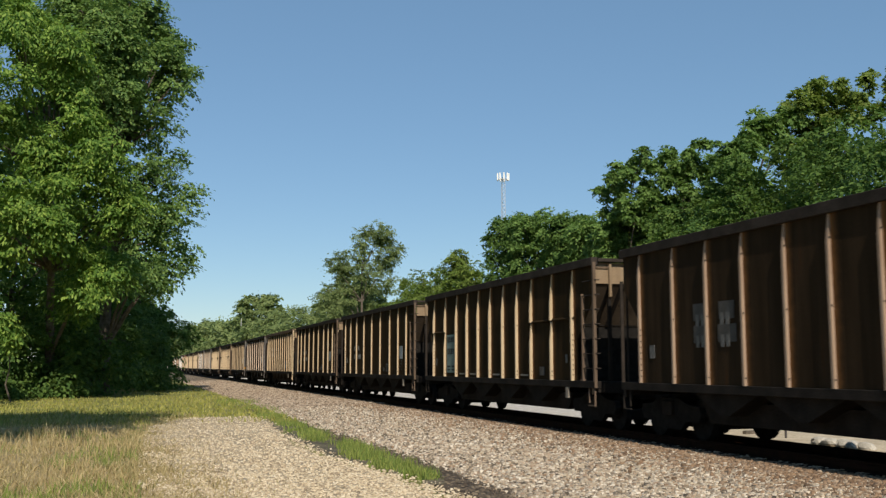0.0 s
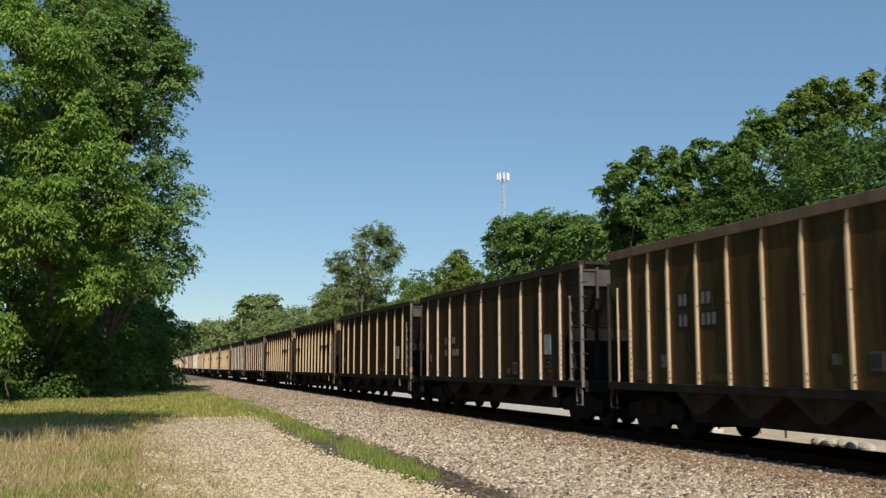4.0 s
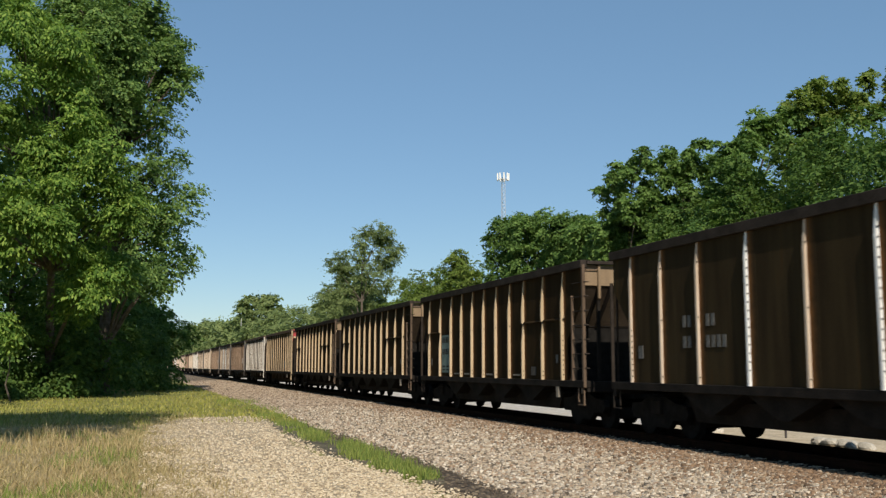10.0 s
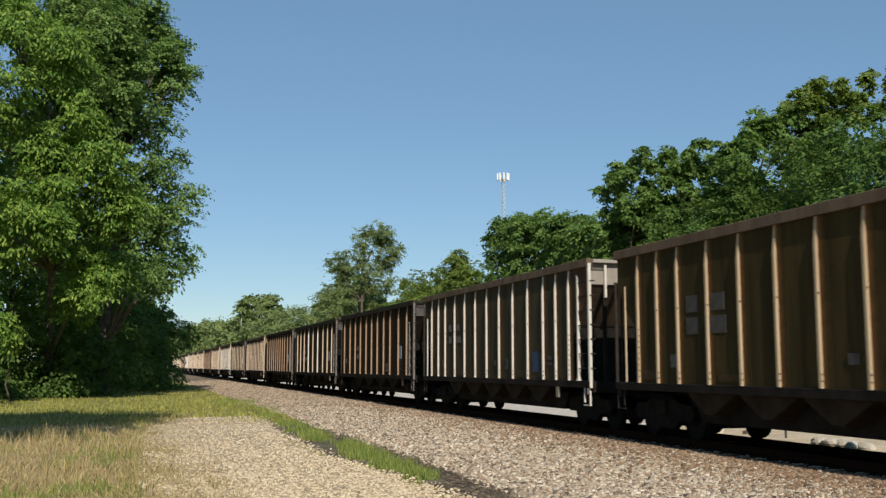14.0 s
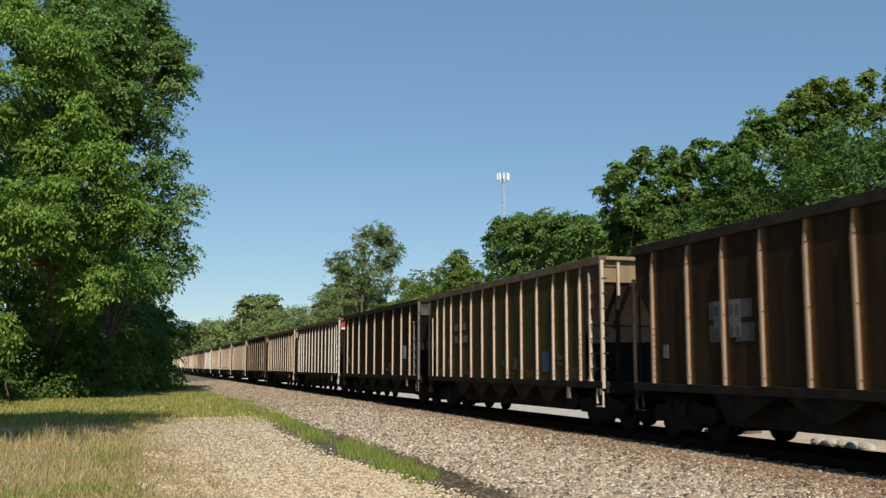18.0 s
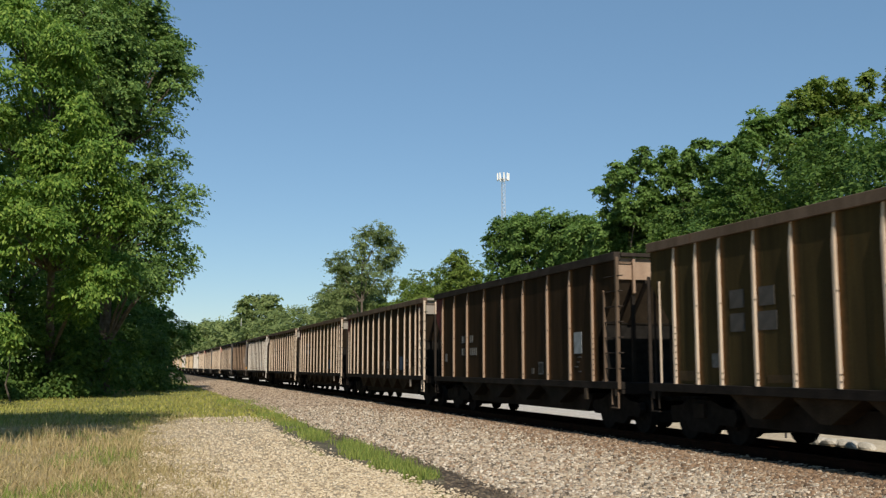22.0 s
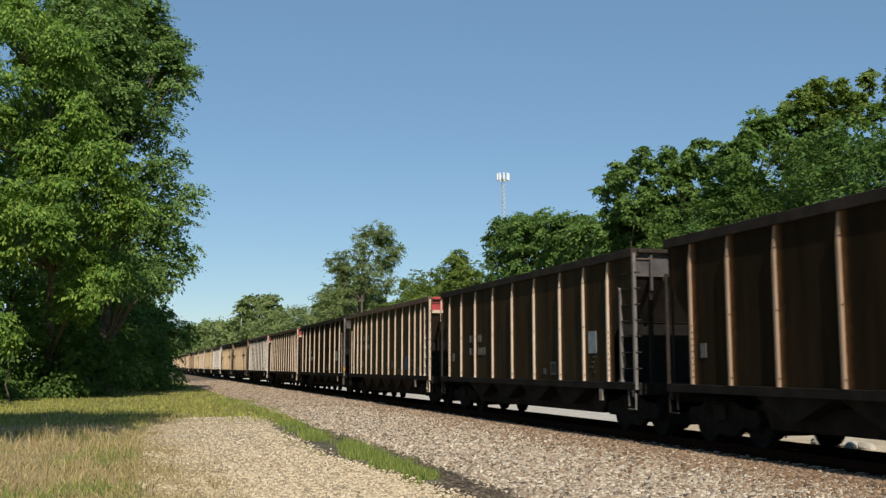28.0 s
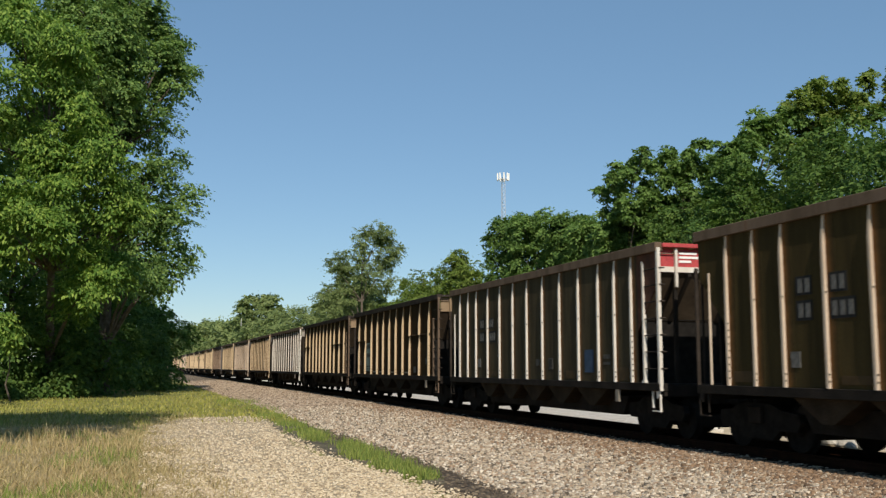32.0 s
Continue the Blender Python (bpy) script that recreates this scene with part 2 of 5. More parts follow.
STRAW = stone_material("dry_grass", [(0.258, 0.1806, 0.0714), (0.4128, 0.3096, 0.1386), (0.1634, 0.1419, 0.0378), (0.4816, 0.3784, 0.1932), (0.3268, 0.2451, 0.1008)])
BARK = shader("bark", (0.09, 0.07, 0.05), (0.16, 0.13, 0.10), 0.9, 0, 4, 30, 0.8)
LEAF = {
    "bright": leaf_material("fresh_green_leaf", (0.080, 0.145, 0.042), (0.140, 0.225, 0.060), (0.255, 0.345, 0.095)),
    "light": leaf_material("yellow_green_leaf", (0.072, 0.142, 0.028), (0.135, 0.228, 0.040), (0.30, 0.395, 0.080)),
    "mid": leaf_material("green_leaf", (0.084, 0.150, 0.038), (0.130, 0.212, 0.052), (0.20, 0.29, 0.074)),
    "deep": leaf_material("deep_green_leaf", (0.058, 0.112, 0.027), (0.092, 0.158, 0.036), (0.148, 0.222, 0.049)),
}
LEAF["dusky"] = leaf_material("dusky_green_leaf", (0.054, 0.098, 0.021), (0.086, 0.142, 0.029), (0.142, 0.205, 0.044))
LEAF["hedge"] = leaf_material("hedge_green_leaf", (0.0943, 0.14, 0.0264), (0.1403, 0.196, 0.0374), (0.2127, 0.2632, 0.0605))
# olive leaf, paler because the haze over distant trees is put into it
LEAF["far"] = leaf_material("hazed_olive_leaf", (0.1144, 0.1584, 0.0575), (0.1716, 0.2184, 0.0775), (0.247, 0.288, 0.1063))
# rail and sleeper colours brought down to hold the shade under the train
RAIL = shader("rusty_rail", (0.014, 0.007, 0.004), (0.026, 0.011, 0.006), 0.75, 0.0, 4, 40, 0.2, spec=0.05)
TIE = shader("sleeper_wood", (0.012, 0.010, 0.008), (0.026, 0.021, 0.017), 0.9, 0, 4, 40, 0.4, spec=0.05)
STEEL = shader("galvanised_steel", (0.45, 0.46, 0.47), (0.58, 0.59, 0.60), 0.5, 0.3, 4, 40, 0.1)
CONCRETE = shader("pale_concrete", (0.42, 0.38, 0.31), (0.52, 0.47, 0.39), 0.9, 0, 1.5, 30, 0.3)

# ---- mesh helpers ----


class Shape:
    """Collects boxes, prisms, tubes and cylinders into one mesh."""

    def __init__(self):
        self.v, self.f = [], []

    def add(self, vs, fs):
        k = len(self.v)
        self.v += [tuple(p) for p in vs]
        self.f += [tuple(i + k for i in q) for q in fs]
        return self

    def box(self, x0, x1, y0, y1, z0, z1, c=0.0):
        if c <= 0:
            vs = [(x, y, z) for x in (x0, x1) for y in (y0, y1) for z in (z0, z1)]
            return self.add(vs, [(0, 1, 3, 2), (4, 6, 7, 5), (0, 4, 5, 1), (2, 3, 7, 6), (0, 2, 6, 4), (1, 5, 7, 3)])
        b = bmesh.new()
        bmesh.ops.create_cube(b, size=1.0, matrix=Matrix.LocRotScale(((x0 + x1) / 2, (y0 + y1) / 2, (z0 + z1) / 2), None, (abs(x1 - x0), abs(y1 - y0), abs(z1 - z0))))
        bmesh.ops.bevel(b, geom=b.edges[:], offset=c, segments=1, affect="EDGES")
        b.verts.index_update()
        self.add([v.co for v in b.verts], [[v.index for v in f.verts] for f in b.faces])
        b.free()
        return self

    def prism(self, outline, axis, a, b):
        """A closed outline of (u, v) pushed along an axis from a to b; u, v are the other two axes in order."""
        n = len(outline)
        put = {"x": lambda u, v, w: (w, u, v), "y": lambda u, v, w: (u, w, v), "z": lambda u, v, w: (u, v, w)}[axis]
        vs = [put(u, v, a) for u, v in outline] + [put(u, v, b) for u, v in outline]
        fs = [tuple(range(n)), tuple(range(2 * n - 1, n - 1, -1))] + [(i, i + n, (i + 1) % n + n, (i + 1) % n) for i in range(n)]
        return self.add(vs, fs)

    def tube(self, p, q, r0, r1=None, n=8):
        p, q = Vector(p), Vector(q)
        r1 = r0 if r1 is None else r1
        m = (q - p).to_track_quat("Z", "Y").to_matrix()
        ring = [Vector((math.cos(6.2832 * i / n), math.sin(6.2832 * i / n), 0)) for i in range(n)]
        vs = [p + m @ (w * r0) for w in ring] + [q + m @ (w * r1) for w in ring]
        return self.add(vs, [(i, (i + 1) % n, (i + 1) % n + n, i + n) for i in range(n)] + [tuple(range(n - 1, -1, -1)), tuple(range(n, 2 * n))])

    def mesh(self, name, material=None):
        me = bpy.data.meshes.new(name)
        me.from_pydata(self.v, [], self.f)
        b = bmesh.new()
        b.from_mesh(me)
        bmesh.ops.recalc_face_normals(b, faces=b.faces[:])
        b.to_mesh(me)
        b.free()
        if material:
            me.materials.append(material)
        return me


def part(name, data, material, parent, label="", at=None):
    """Link a mesh as one object under a thing or part; the material sits on the object, so that meshes can be shared."""
    ob = new(name, data)
    if not data.materials:
        data.materials.append(material)
    ob.material_slots[0].link = "OBJECT"
    ob.material_slots[0].material = material
    ob.parent = parent
    if at:
        ob.location = at
    if label:
        ob["label"] = label
    return ob


def sheet(name, verts, faces, material, smooth=False):
    me = bpy.data.meshes.new(name)
    me.from_pydata(verts, [], faces)
    me.materials.append(material)
    if smooth:
        me.polygons.foreach_set("use_smooth", [True] * len(me.polygons))
    return me


# ---- ground ----
TRACK = 12.25      # the track's centre line


def strip_ground(name, xs, zs, ys, material, wobble=0.02):
    """A sheet over a grid of x and y, with heights per x and a little unevenness."""
    vs = []
    for y in ys:
        for x, z in zip(xs, zs):
            k = wobble if abs(x) < 60 and abs(y) < 120 else 0
            vs.append((x, y, z + k * noise.noise((x * 0.6, y * 0.5, 0.3))))
    w = len(xs)
    fs = [(j * w + i, j * w + i + 1, (j + 1) * w + i + 1, (j + 1) * w + i) for j in range(len(ys) - 1) for i in range(w - 1)]
    return new(name, sheet(name, vs, fs, material, True))


GZ = -0.35
ROWS_Y = [-3000, -600, -100, -30] + [float(v) for v in range(-10, 121, 2)] + [140, 170, 220, 300, 500, 900, 3500]
gx = [-3500, -900, -300, -100, -50] + [float(v) for v in range(-30, 4, 2)] + [3.6, 4.2, 4.7, 5.3, 6.0]
gz = [GZ] * (len(gx) - 5) + [GZ - 0.01, GZ - 0.02, GZ - 0.05, GZ - 0.04, GZ - 0.05]
gx += [19.0, 21.0, 26.0, 28.0, 34.0, 45.0, 80.0, 300.0, 900.0, 3500.0]
gz += [-0.55, -0.45, -0.40, -0.38, -0.3, -0.2, 0.0, 0.0, 0.0, 0.0]
tagged(strip_ground("ground", gx, gz, ROWS_Y, SOIL), "uneven grassy earth beside the railway", "ground", kind="structure")
bx = [5.2, 6.5, 8.0, 9.4, 10.2, 10.9, 13.6, 14.3, 16.0, 18.5]
bz = [-0.43, -0.36, -0.30, -0.24, -0.22, -0.23, -0.24, -0.26, -0.34, -0.50]
tagged(strip_ground("railway_bed", bx, bz, ROWS_Y, BALLAST, 0.03), "broad bed of crushed stone ballast under the track", "track bed", kind="structure")


def worn(x, y):
    """Shallow ruts and hollows, drawn out along the lane."""
    return 0.028 * (noise.noise((x * 2.3, y * 0.16, 6)) + 0.5 * noise.noise((x * 6.1, y * 0.7, 1)))


def patch(name, outline, z, material, y_step=0.5, rough=1.0, fray=0.0, cols=8, ruts=False):
    """A flat patch with an uneven edge, as a fan of rows: outline is (y, x left, x right)."""
    vs, fs = [], []
    ys = [o[0] for o in outline]
    y = ys[0]
    rows = []
    while y <= ys[-1]:
        a = np.interp(y, ys, [o[1] for o in outline]) + rough * (0.25 * noise.noise((y * 0.5, 0, 4)) + 0.1 * noise.noise((y * 2.1, 0, 9)))
        b = np.interp(y, ys, [o[2] for o in outline]) + 0.2 * noise.noise((y * 0.5, 7, 4)) + 0.08 * noise.noise((y * 2.1, 3, 9))
        a += fray * (noise.noise((y * 5.3, 1, 2)) + noise.noise((y * 13.1, 5, 2)))
        b += fray * (noise.noise((y * 4.7, 8, 6)) + noise.noise((y * 12.3, 2, 6)))
        rows.append((y, min(a, b - 0.03), b))
        y += y_step
    w = cols + 1
    for y, a, b in rows:
        for i in range(w):
            x = a + (b - a) * i / cols
            edge = 0.0 if 0 < i < cols else -0.04
            vs.append((x, y, z + edge + (worn(x, y) if ruts else 0.0) + 0.02 * noise.noise((x * 0.7, y * 0.7, 2))))
    for j in range(len(rows) - 1):
        for i in range(cols):
            fs.append((j * w + i, j * w + i + 1, j * w + w + i + 1, j * w + w + i))
    return new(name, sheet(name, vs, fs, material, True))


tagged(patch("gravel_lane", [(-6, -1.5, 4.4), (8, -0.2, 4.3), (16, 0.3, 4.2), (24, 0.35, 3.7), (30, 0.4, 4.1), (35, 1.0, 4.4), (38, 2.2, 4.2)], GZ + 0.035, GRAVEL, 0.1, 2.2, 0.14, 40, True), "pale worn gravel lane ending in the grass", "gravel lane", kind="structure")
DRY = shader("straw_thatch", (0.24, 0.175, 0.08), (0.38, 0.29, 0.145), 0.95, 0, 0.9, 16, 1.0, (0.17, 0.155, 0.045))
tagged(patch("dry_verge", [(-6, -14, -1.5), (8, -14, 0.9), (16, -14, 1.1), (24, -14, 0.9), (29, -14, 0.9), (32, -9, 0.9), (34, -3, 1.0)], GZ + 0.014, DRY, 0.25, 2.0), "flattened dry grass beside the lane", "verge", kind="structure")
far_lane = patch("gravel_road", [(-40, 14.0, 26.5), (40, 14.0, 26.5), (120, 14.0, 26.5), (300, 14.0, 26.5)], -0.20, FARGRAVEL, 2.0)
# strip under the train, its shadow painted in by the material
tagged(patch("coal_dusted_bed", [(-60, 10.95, 13.7), (60, 10.95, 13.7), (200, 10.95, 13.7), (500, 10.95, 13.7)], -0.195, SHADED_BALLAST, 1.0), "ballast under the train, its shade put into the dark colour", "track bed", kind="structure")
YARD = shader("worn_asphalt", (0.20, 0.19, 0.145), (0.29, 0.275, 0.21), 0.95, 0, 0.8, 14, 0.3)
EARTH = shader("sandy_earth", (0.44, 0.35, 0.235), (0.56, 0.46, 0.32), 0.95, 0, 1.2, 14, 0.5)
tagged(patch("sandy_margin", [(6, 14.2, 17.6), (19, 14.2, 17.6), (24, 14.3, 17.8), (27, 14.8, 18.0), (29, 17.0, 18.2)], -0.186, EARTH, 0.25, 0.6), "bare sandy strip between the rails and the yard", "ground", kind="structure")
tagged(patch("paved_yard", [(6, 16.9, 26.6), (19, 17.2, 26.6), (24, 17.5, 26.6), (27, 18.2, 26.6), (31, 20.6, 26.6), (34, 25.5, 26.6)], -0.172, YARD, 0.25, 0.5), "worn grey-green pavement of the yard beyond the track", "pavement", kind="structure")
tagged(far_lane, "pale gravel service road beyond the track", "gravel road", kind="structure")

DAMP = shader("damp_soil", (0.065, 0.056, 0.036), (0.17, 0.14, 0.085), 0.95, 0, 1.5, 20, 0.8)
MUD = shader("dark_mud", (0.030, 0.020, 0.012), (0.085, 0.060, 0.037), 0.95, 0, 1.5, 20, 0.8)
tagged(patch("ditch_bank", [(11, 4.95, 5.0), (13.5, 4.85, 5.1), (15.5, 4.75, 5.4), (17, 4.9, 5.5), (20, 5.0, 5.6), (23, 5.05, 5.3), (30, 5.2, 5.4), (48, 5.6, 5.7)], GZ + 0.0, MUD, 0.08, 1.2, 0.16), "dark bare soil along the edge of the ballast", "ditch bank", kind="structure")
tagged(patch("ditch_floor", [(15.5, 4.75, 4.9), (18, 4.35, 5.2), (21, 4.05, 5.2), (28, 3.95, 5.1), (36, 4.4, 5.2), (50, 5.0, 5.6)], GZ + 0.006, DAMP, 0.08, 1.5, 0.16), "damp dark soil on the floor of the ditch", "ditch floor", kind="structure")

# rails and sleepers
rail_profile = [(-0.07, -0.18), (0.07, -0.18), (0.07, -0.165), (0.012, -0.14), (0.012, -0.05), (0.036, -0.035), (0.036, -0.003), (-0.036, -0.003), (-0.036, -0.035), (-0.012, -0.05), (-0.012, -0.14), (-0.07, -0.165)]
track = tagged(new("railway_track"), "single track of rusty steel rails on dark sleepers", "railway track", kind="structure")
for side in (-1, 1):
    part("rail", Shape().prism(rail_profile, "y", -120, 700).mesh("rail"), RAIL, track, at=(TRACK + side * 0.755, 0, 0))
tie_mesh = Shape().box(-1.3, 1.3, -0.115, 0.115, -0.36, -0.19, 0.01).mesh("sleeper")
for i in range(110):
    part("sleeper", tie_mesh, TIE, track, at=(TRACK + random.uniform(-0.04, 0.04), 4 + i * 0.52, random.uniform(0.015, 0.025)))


def scatter(name, count, place, size, material, label, category, flat=0.7):
    """Loose angular stones in one mesh; place() gives x, y, z arrays."""
    rng = np.random.default_rng(len(name) * 7 + count)
    base = np.array([(1, 0, -0.2), (-1, 0, -0.2), (0, 1, -0.2), (0, -1, -0.2), (0.55, 0.5, 0.75), (-0.5, 0.45, 0.7), (0.1, -0.7, 0.75)])
    tris = np.array([(0, 2, 4), (2, 1, 5), (2, 5, 4), (1, 3, 6), (1, 6, 5), (3, 0, 6), (0, 4, 6), (4, 5, 6)])
    x, y, z = place(rng, count)
    n = len(x)
    r = size[0] + (size[1] - size[0]) * rng.random(n) ** 2
    ang = rng.random(n) * 6.283
    jig = 1 + 0.35 * (rng.random((n, 7, 3)) - 0.5)
    p = base[None] * jig * r[:, None, None]
    p[:, :, 0] *= (0.7 + 0.6 * rng.random(n))[:, None]
    p[:, :, 2] *= flat
    c, s = np.cos(ang)[:, None], np.sin(ang)[:, None]
    q = np.stack([p[:, :, 0] * c - p[:, :, 1] * s + x[:, None], p[:, :, 0] * s + p[:, :, 1] * c + y[:, None], p[:, :, 2] + z[:, None]], 2)
    return quick(name, q.reshape(-1, 3), (tris[None] + 7 * np.arange(n)[:, None, None]).reshape(-1, 3), material, label, category)


def raw_mesh(name, verts, tris, material):
    me = bpy.data.meshes.new(name)
    me.vertices.add(len(verts))
    me.vertices.foreach_set("co", np.asarray(verts, dtype=np.float32).ravel())
    me.loops.add(tris.size)
    me.loops.foreach_set("vertex_index", np.asarray(tris, dtype=np.int32).ravel())
    me.polygons.add(len(tris))
    k = tris.shape[1]
    me.polygons.foreach_set("loop_start", np.arange(0, tris.size, k, dtype=np.int32))
    me.polygons.foreach_set("loop_total", np.full(len(tris), k, dtype=np.int32))
    me.materials.append(material)
    me.update(calc_edges=True)
    return me


def quick(name, verts, tris, material, label, category):
    return tagged(new(name, raw_mesh(name, verts, tris, material)), label, category, kind="stuff")


def near_y(rng, n, y0, y1):
    """More near the low end, so that far stones thin out."""
    u = rng.random(n)
    return 1 / (1 / y0 + u * (1 / y1 - 1 / y0))


def on_bed(rng, n):
    y = near_y(rng, n, 10.5, 60)
    x = 4.75 + 6.75 * rng.random(n) ** 0.9
    return x, y, np.interp(x, bx, bz) + 0.012 + 0.022 * rng.random(n)


def on_shoulder(rng, n):
    y = near_y(rng, n, 11, 70)
    x = 11.1 - np.abs(rng.normal(0, 1.0, n))
    return x, y, np.interp(x, bx, bz) + 0.03 + 0.02 * rng.random(n)


def on_far_bed(rng, n):
    y = near_y(rng, n, 45, 130)
    x = 5.6 + 5.7 * rng.random(n)
    return x, y, np.interp(x, bx, bz) + 0.01 + 0.02 * rng.random(n)


def on_lane(rng, n):
    y = near_y(rng, n, 11, 38)
    x = np.interp(y, [8, 16, 24, 30, 35, 38], [-0.3, 0.1, 0.15, 0.3, 0.8, 2]) + 4.8 * rng.random(n) ** 0.85
    keep = x < np.interp(y, [10, 16, 21, 28, 38], [4.8, 4.4, 4.05, 4.05, 4.5]) + rng.normal(0, 0.12, n)
    x, y = x[keep], y[keep]
    return x, y, GZ + 0.037 + np.array([worn(a, b) + 0.02 * noise.noise((a * 0.7, b * 0.7, 2)) for a, b in zip(x, y)])


scatter("ballast", 62000, on_bed, (0.020, 0.050), STONES, "loose grey and rust-brown crushed ballast stones", "ballast", 1.0)
RUSTY = stone_material("rust_stained_stone", [(0.09, 0.055, 0.03), (0.22, 0.13, 0.07), (0.30, 0.20, 0.12), (0.13, 0.075, 0.04), (0.38, 0.28, 0.19)])
scatter("rusty_ballast", 9000, on_shoulder, (0.024, 0.055), RUSTY, "rust-stained ballast stones along the shoulder of the track", "ballast", 1.0)
DUSTY = stone_material("dusty_brown_stone", [(0.07, 0.05, 0.034), (0.26, 0.185, 0.12), (0.40, 0.31, 0.215), (0.17, 0.105, 0.06), (0.50, 0.40, 0.29), (0.30, 0.21, 0.135)])
scatter("ballast", 16000, on_far_bed, (0.04, 0.085), DUSTY, "loose crushed ballast stones farther along the track", "ballast", 1.0)
scatter("gravel", 40000, on_lane, (0.008, 0.035), PEBBLE, "small pale gravel stones on the lane", "gravel")


def blades(name, count, place, height, material, label, lean=0.5, width=0.008):
    rng = np.random.default_rng(count + len(name))
    x, y, z = place(rng, count)
    n = len(x)
    h = height[0] + (height[1] - height[0]) * rng.random(n) ** 1.5
    a = rng.random(n) * 6.283
    dx, dy = np.cos(a), np.sin(a)
    w = width * (0.6 + 0.8 * rng.random(n))
    ln = lean * h * rng.random(n)
    b = rng.random(n) * 6.283
    v = np.zeros((n, 5, 3))
    for i, (s, k, u) in enumerate(((-1, 0, 0), (1, 0, 0), (0.8, 0.55, 0.3), (-0.8, 0.55, 0.3), (0, 1, 1))):
        v[:, i, 0] = x + s * w * dx + u * ln * np.cos(b)
        v[:, i, 1] = y + s * w * dy + u * ln * np.sin(b)
        v[:, i, 2] = z + k * h
    t = np.array([(0, 1, 2), (0, 2, 3), (3, 2, 4)])
    return quick(name, v.reshape(-1, 3), (t[None] + 5 * np.arange(n)[:, None, None]).reshape(-1, 3), material, label, "grass")


def in_ditch(rng, n):
    """Clumps of grass along the ditch, thinning out to bare mud at its near end."""
    cx = np.array([4.75, 4.72, 4.74, 4.85, 4.75, 4.78, 4.85, 5.0, 5.1, 5.3])
    cy = np.array([16.7, 18.4, 20.8, 23.0, 26.0, 29.0, 32.5, 38.0, 45.0, 54.0])
    rx = np.array([0.26, 0.36, 0.46, 0.40, 0.46, 0.46, 0.40, 0.55, 0.8, 1.0])
    ry = np.array([0.7, 0.9, 1.1, 1.2, 1.6, 1.8, 1.8, 2.6, 4.0, 4.5])
    a = rng.choice(10, n, p=np.array([7, 10, 13, 9, 12, 11, 8, 10, 10, 10]) / 100)
    u, v = rng.normal(size=n), rng.normal(size=n)
    keep = np.hypot(u, v) < 1.9
    a, u, v = a[keep], u[keep], v[keep]
    x, y = cx[a] + 0.68 * rx[a] * u, cy[a] + 0.6 * ry[a] * v
    thick = np.array([noise.noise((p * 1.6, q * 0.45, 5.0)) + 0.4 * noise.noise((p * 4.0, q * 1.5, 2.0)) for p, q in zip(x, y)])
    keep = thick > -0.16 + 0.12 * rng.normal(size=len(x))
    return x[keep], y[keep], np.full(keep.sum(), GZ - 0.03)


def tufts(rng, n, y0, y1, x_of, wide, green):
    """Grass that stands in uneven tufts: kept where a patch pattern is high (green) or low (dry)."""
    y = near_y(rng, n, y0, y1)
    x = x_of(y) - wide * rng.random(n) ** 1.1
    v = np.array([noise.noise((a * 0.55, b * 0.3, 8.0)) + 0.5 * noise.noise((a * 1.7, b * 0.9, 3.0)) for a, b in zip(x, y)])
    keep = (v > 0.16) if green else (v < 0.34)
    return x[keep], y[keep], np.full(keep.sum(), GZ)


def lane_edge(y):
    return np.interp(y, [12, 16, 24, 30, 36, 40], [0.5, 0.55, 0.5, 0.55, 1.2, 2.2])


def dry_verge(rng, n):
    return tufts(rng, n, 12, 42, lambda y: lane_edge(y) - 0.2 + 0.5 * np.sin(y * 2.1) * np.sin(y * 0.73 + 1), 9.0, False)


def green_verge(rng, n):
    return tufts(rng, n, 12, 42, lambda y: lane_edge(y) - 0.4, 9.5, True)


def stubble(rng, n):
    y = near_y(rng, n, 12, 40)
    x = lane_edge(y) + rng.normal(-0.05, 0.6, n)
    return x, y, np.full(n, GZ + 0.02)


def clump(rng, n):
    """Loose tussocks over the dry verge, thickest at its far edge."""
    cx = np.concatenate([[-2.6, -2.0, -1.5, -3.2, -2.3], rng.uniform(-4.2, 0.1, 30)])
    cy = np.concatenate([[31.0, 29.5, 30.5, 29.0, 27.5], rng.uniform(14.5, 30.0, 30)])
    a = rng.integers(0, 35, n)
    return cx[a] + rng.normal(0, 0.2, n), cy[a] + rng.normal(0, 0.55, n), np.full(n, GZ)


def on_meadow(rng, n):
    y = near_y(rng, n, 34, 110)
    x = -20 + 25.5 * rng.random(n)
    keep = (x > 5.2 - 3 * rng.random(n)) | (y > 38) | (x < 0.6)
    return x[keep], y[keep], np.full(keep.sum(), GZ)


def on_bank(rng, n):
    y = near_y(rng, n, 11, 30)
    x = np.interp(y, [11, 15, 20, 30], [4.97, 5.05, 5.3, 5.3]) + rng.normal(0, 0.2, n)
    return x, y, np.full(n, GZ - 0.005)


CLOD = stone_material("soil_clod", [(0.035, 0.025, 0.016), (0.075, 0.052, 0.033), (0.13, 0.095, 0.06), (0.05, 0.036, 0.022), (0.22, 0.165, 0.105)])
scatter("soil", 3600, on_bank, (0.015, 0.055), CLOD, "crumbled dark soil and grit on the ditch bank", "soil")
blades("ditch_grass", 15000, in_ditch, (0.05, 0.26), BLADE, "fresh green grass growing along the ditch", 0.7, 0.008)
blades("dry_grass", 46000, dry_verge, (0.03, 0.19), STRAW, "matted straw-coloured grass", 1.5, 0.007)
blades("green_grass", 26000, green_verge, (0.05, 0.26), BLADE, "green tufts among the dry grass", 1.0, 0.007)
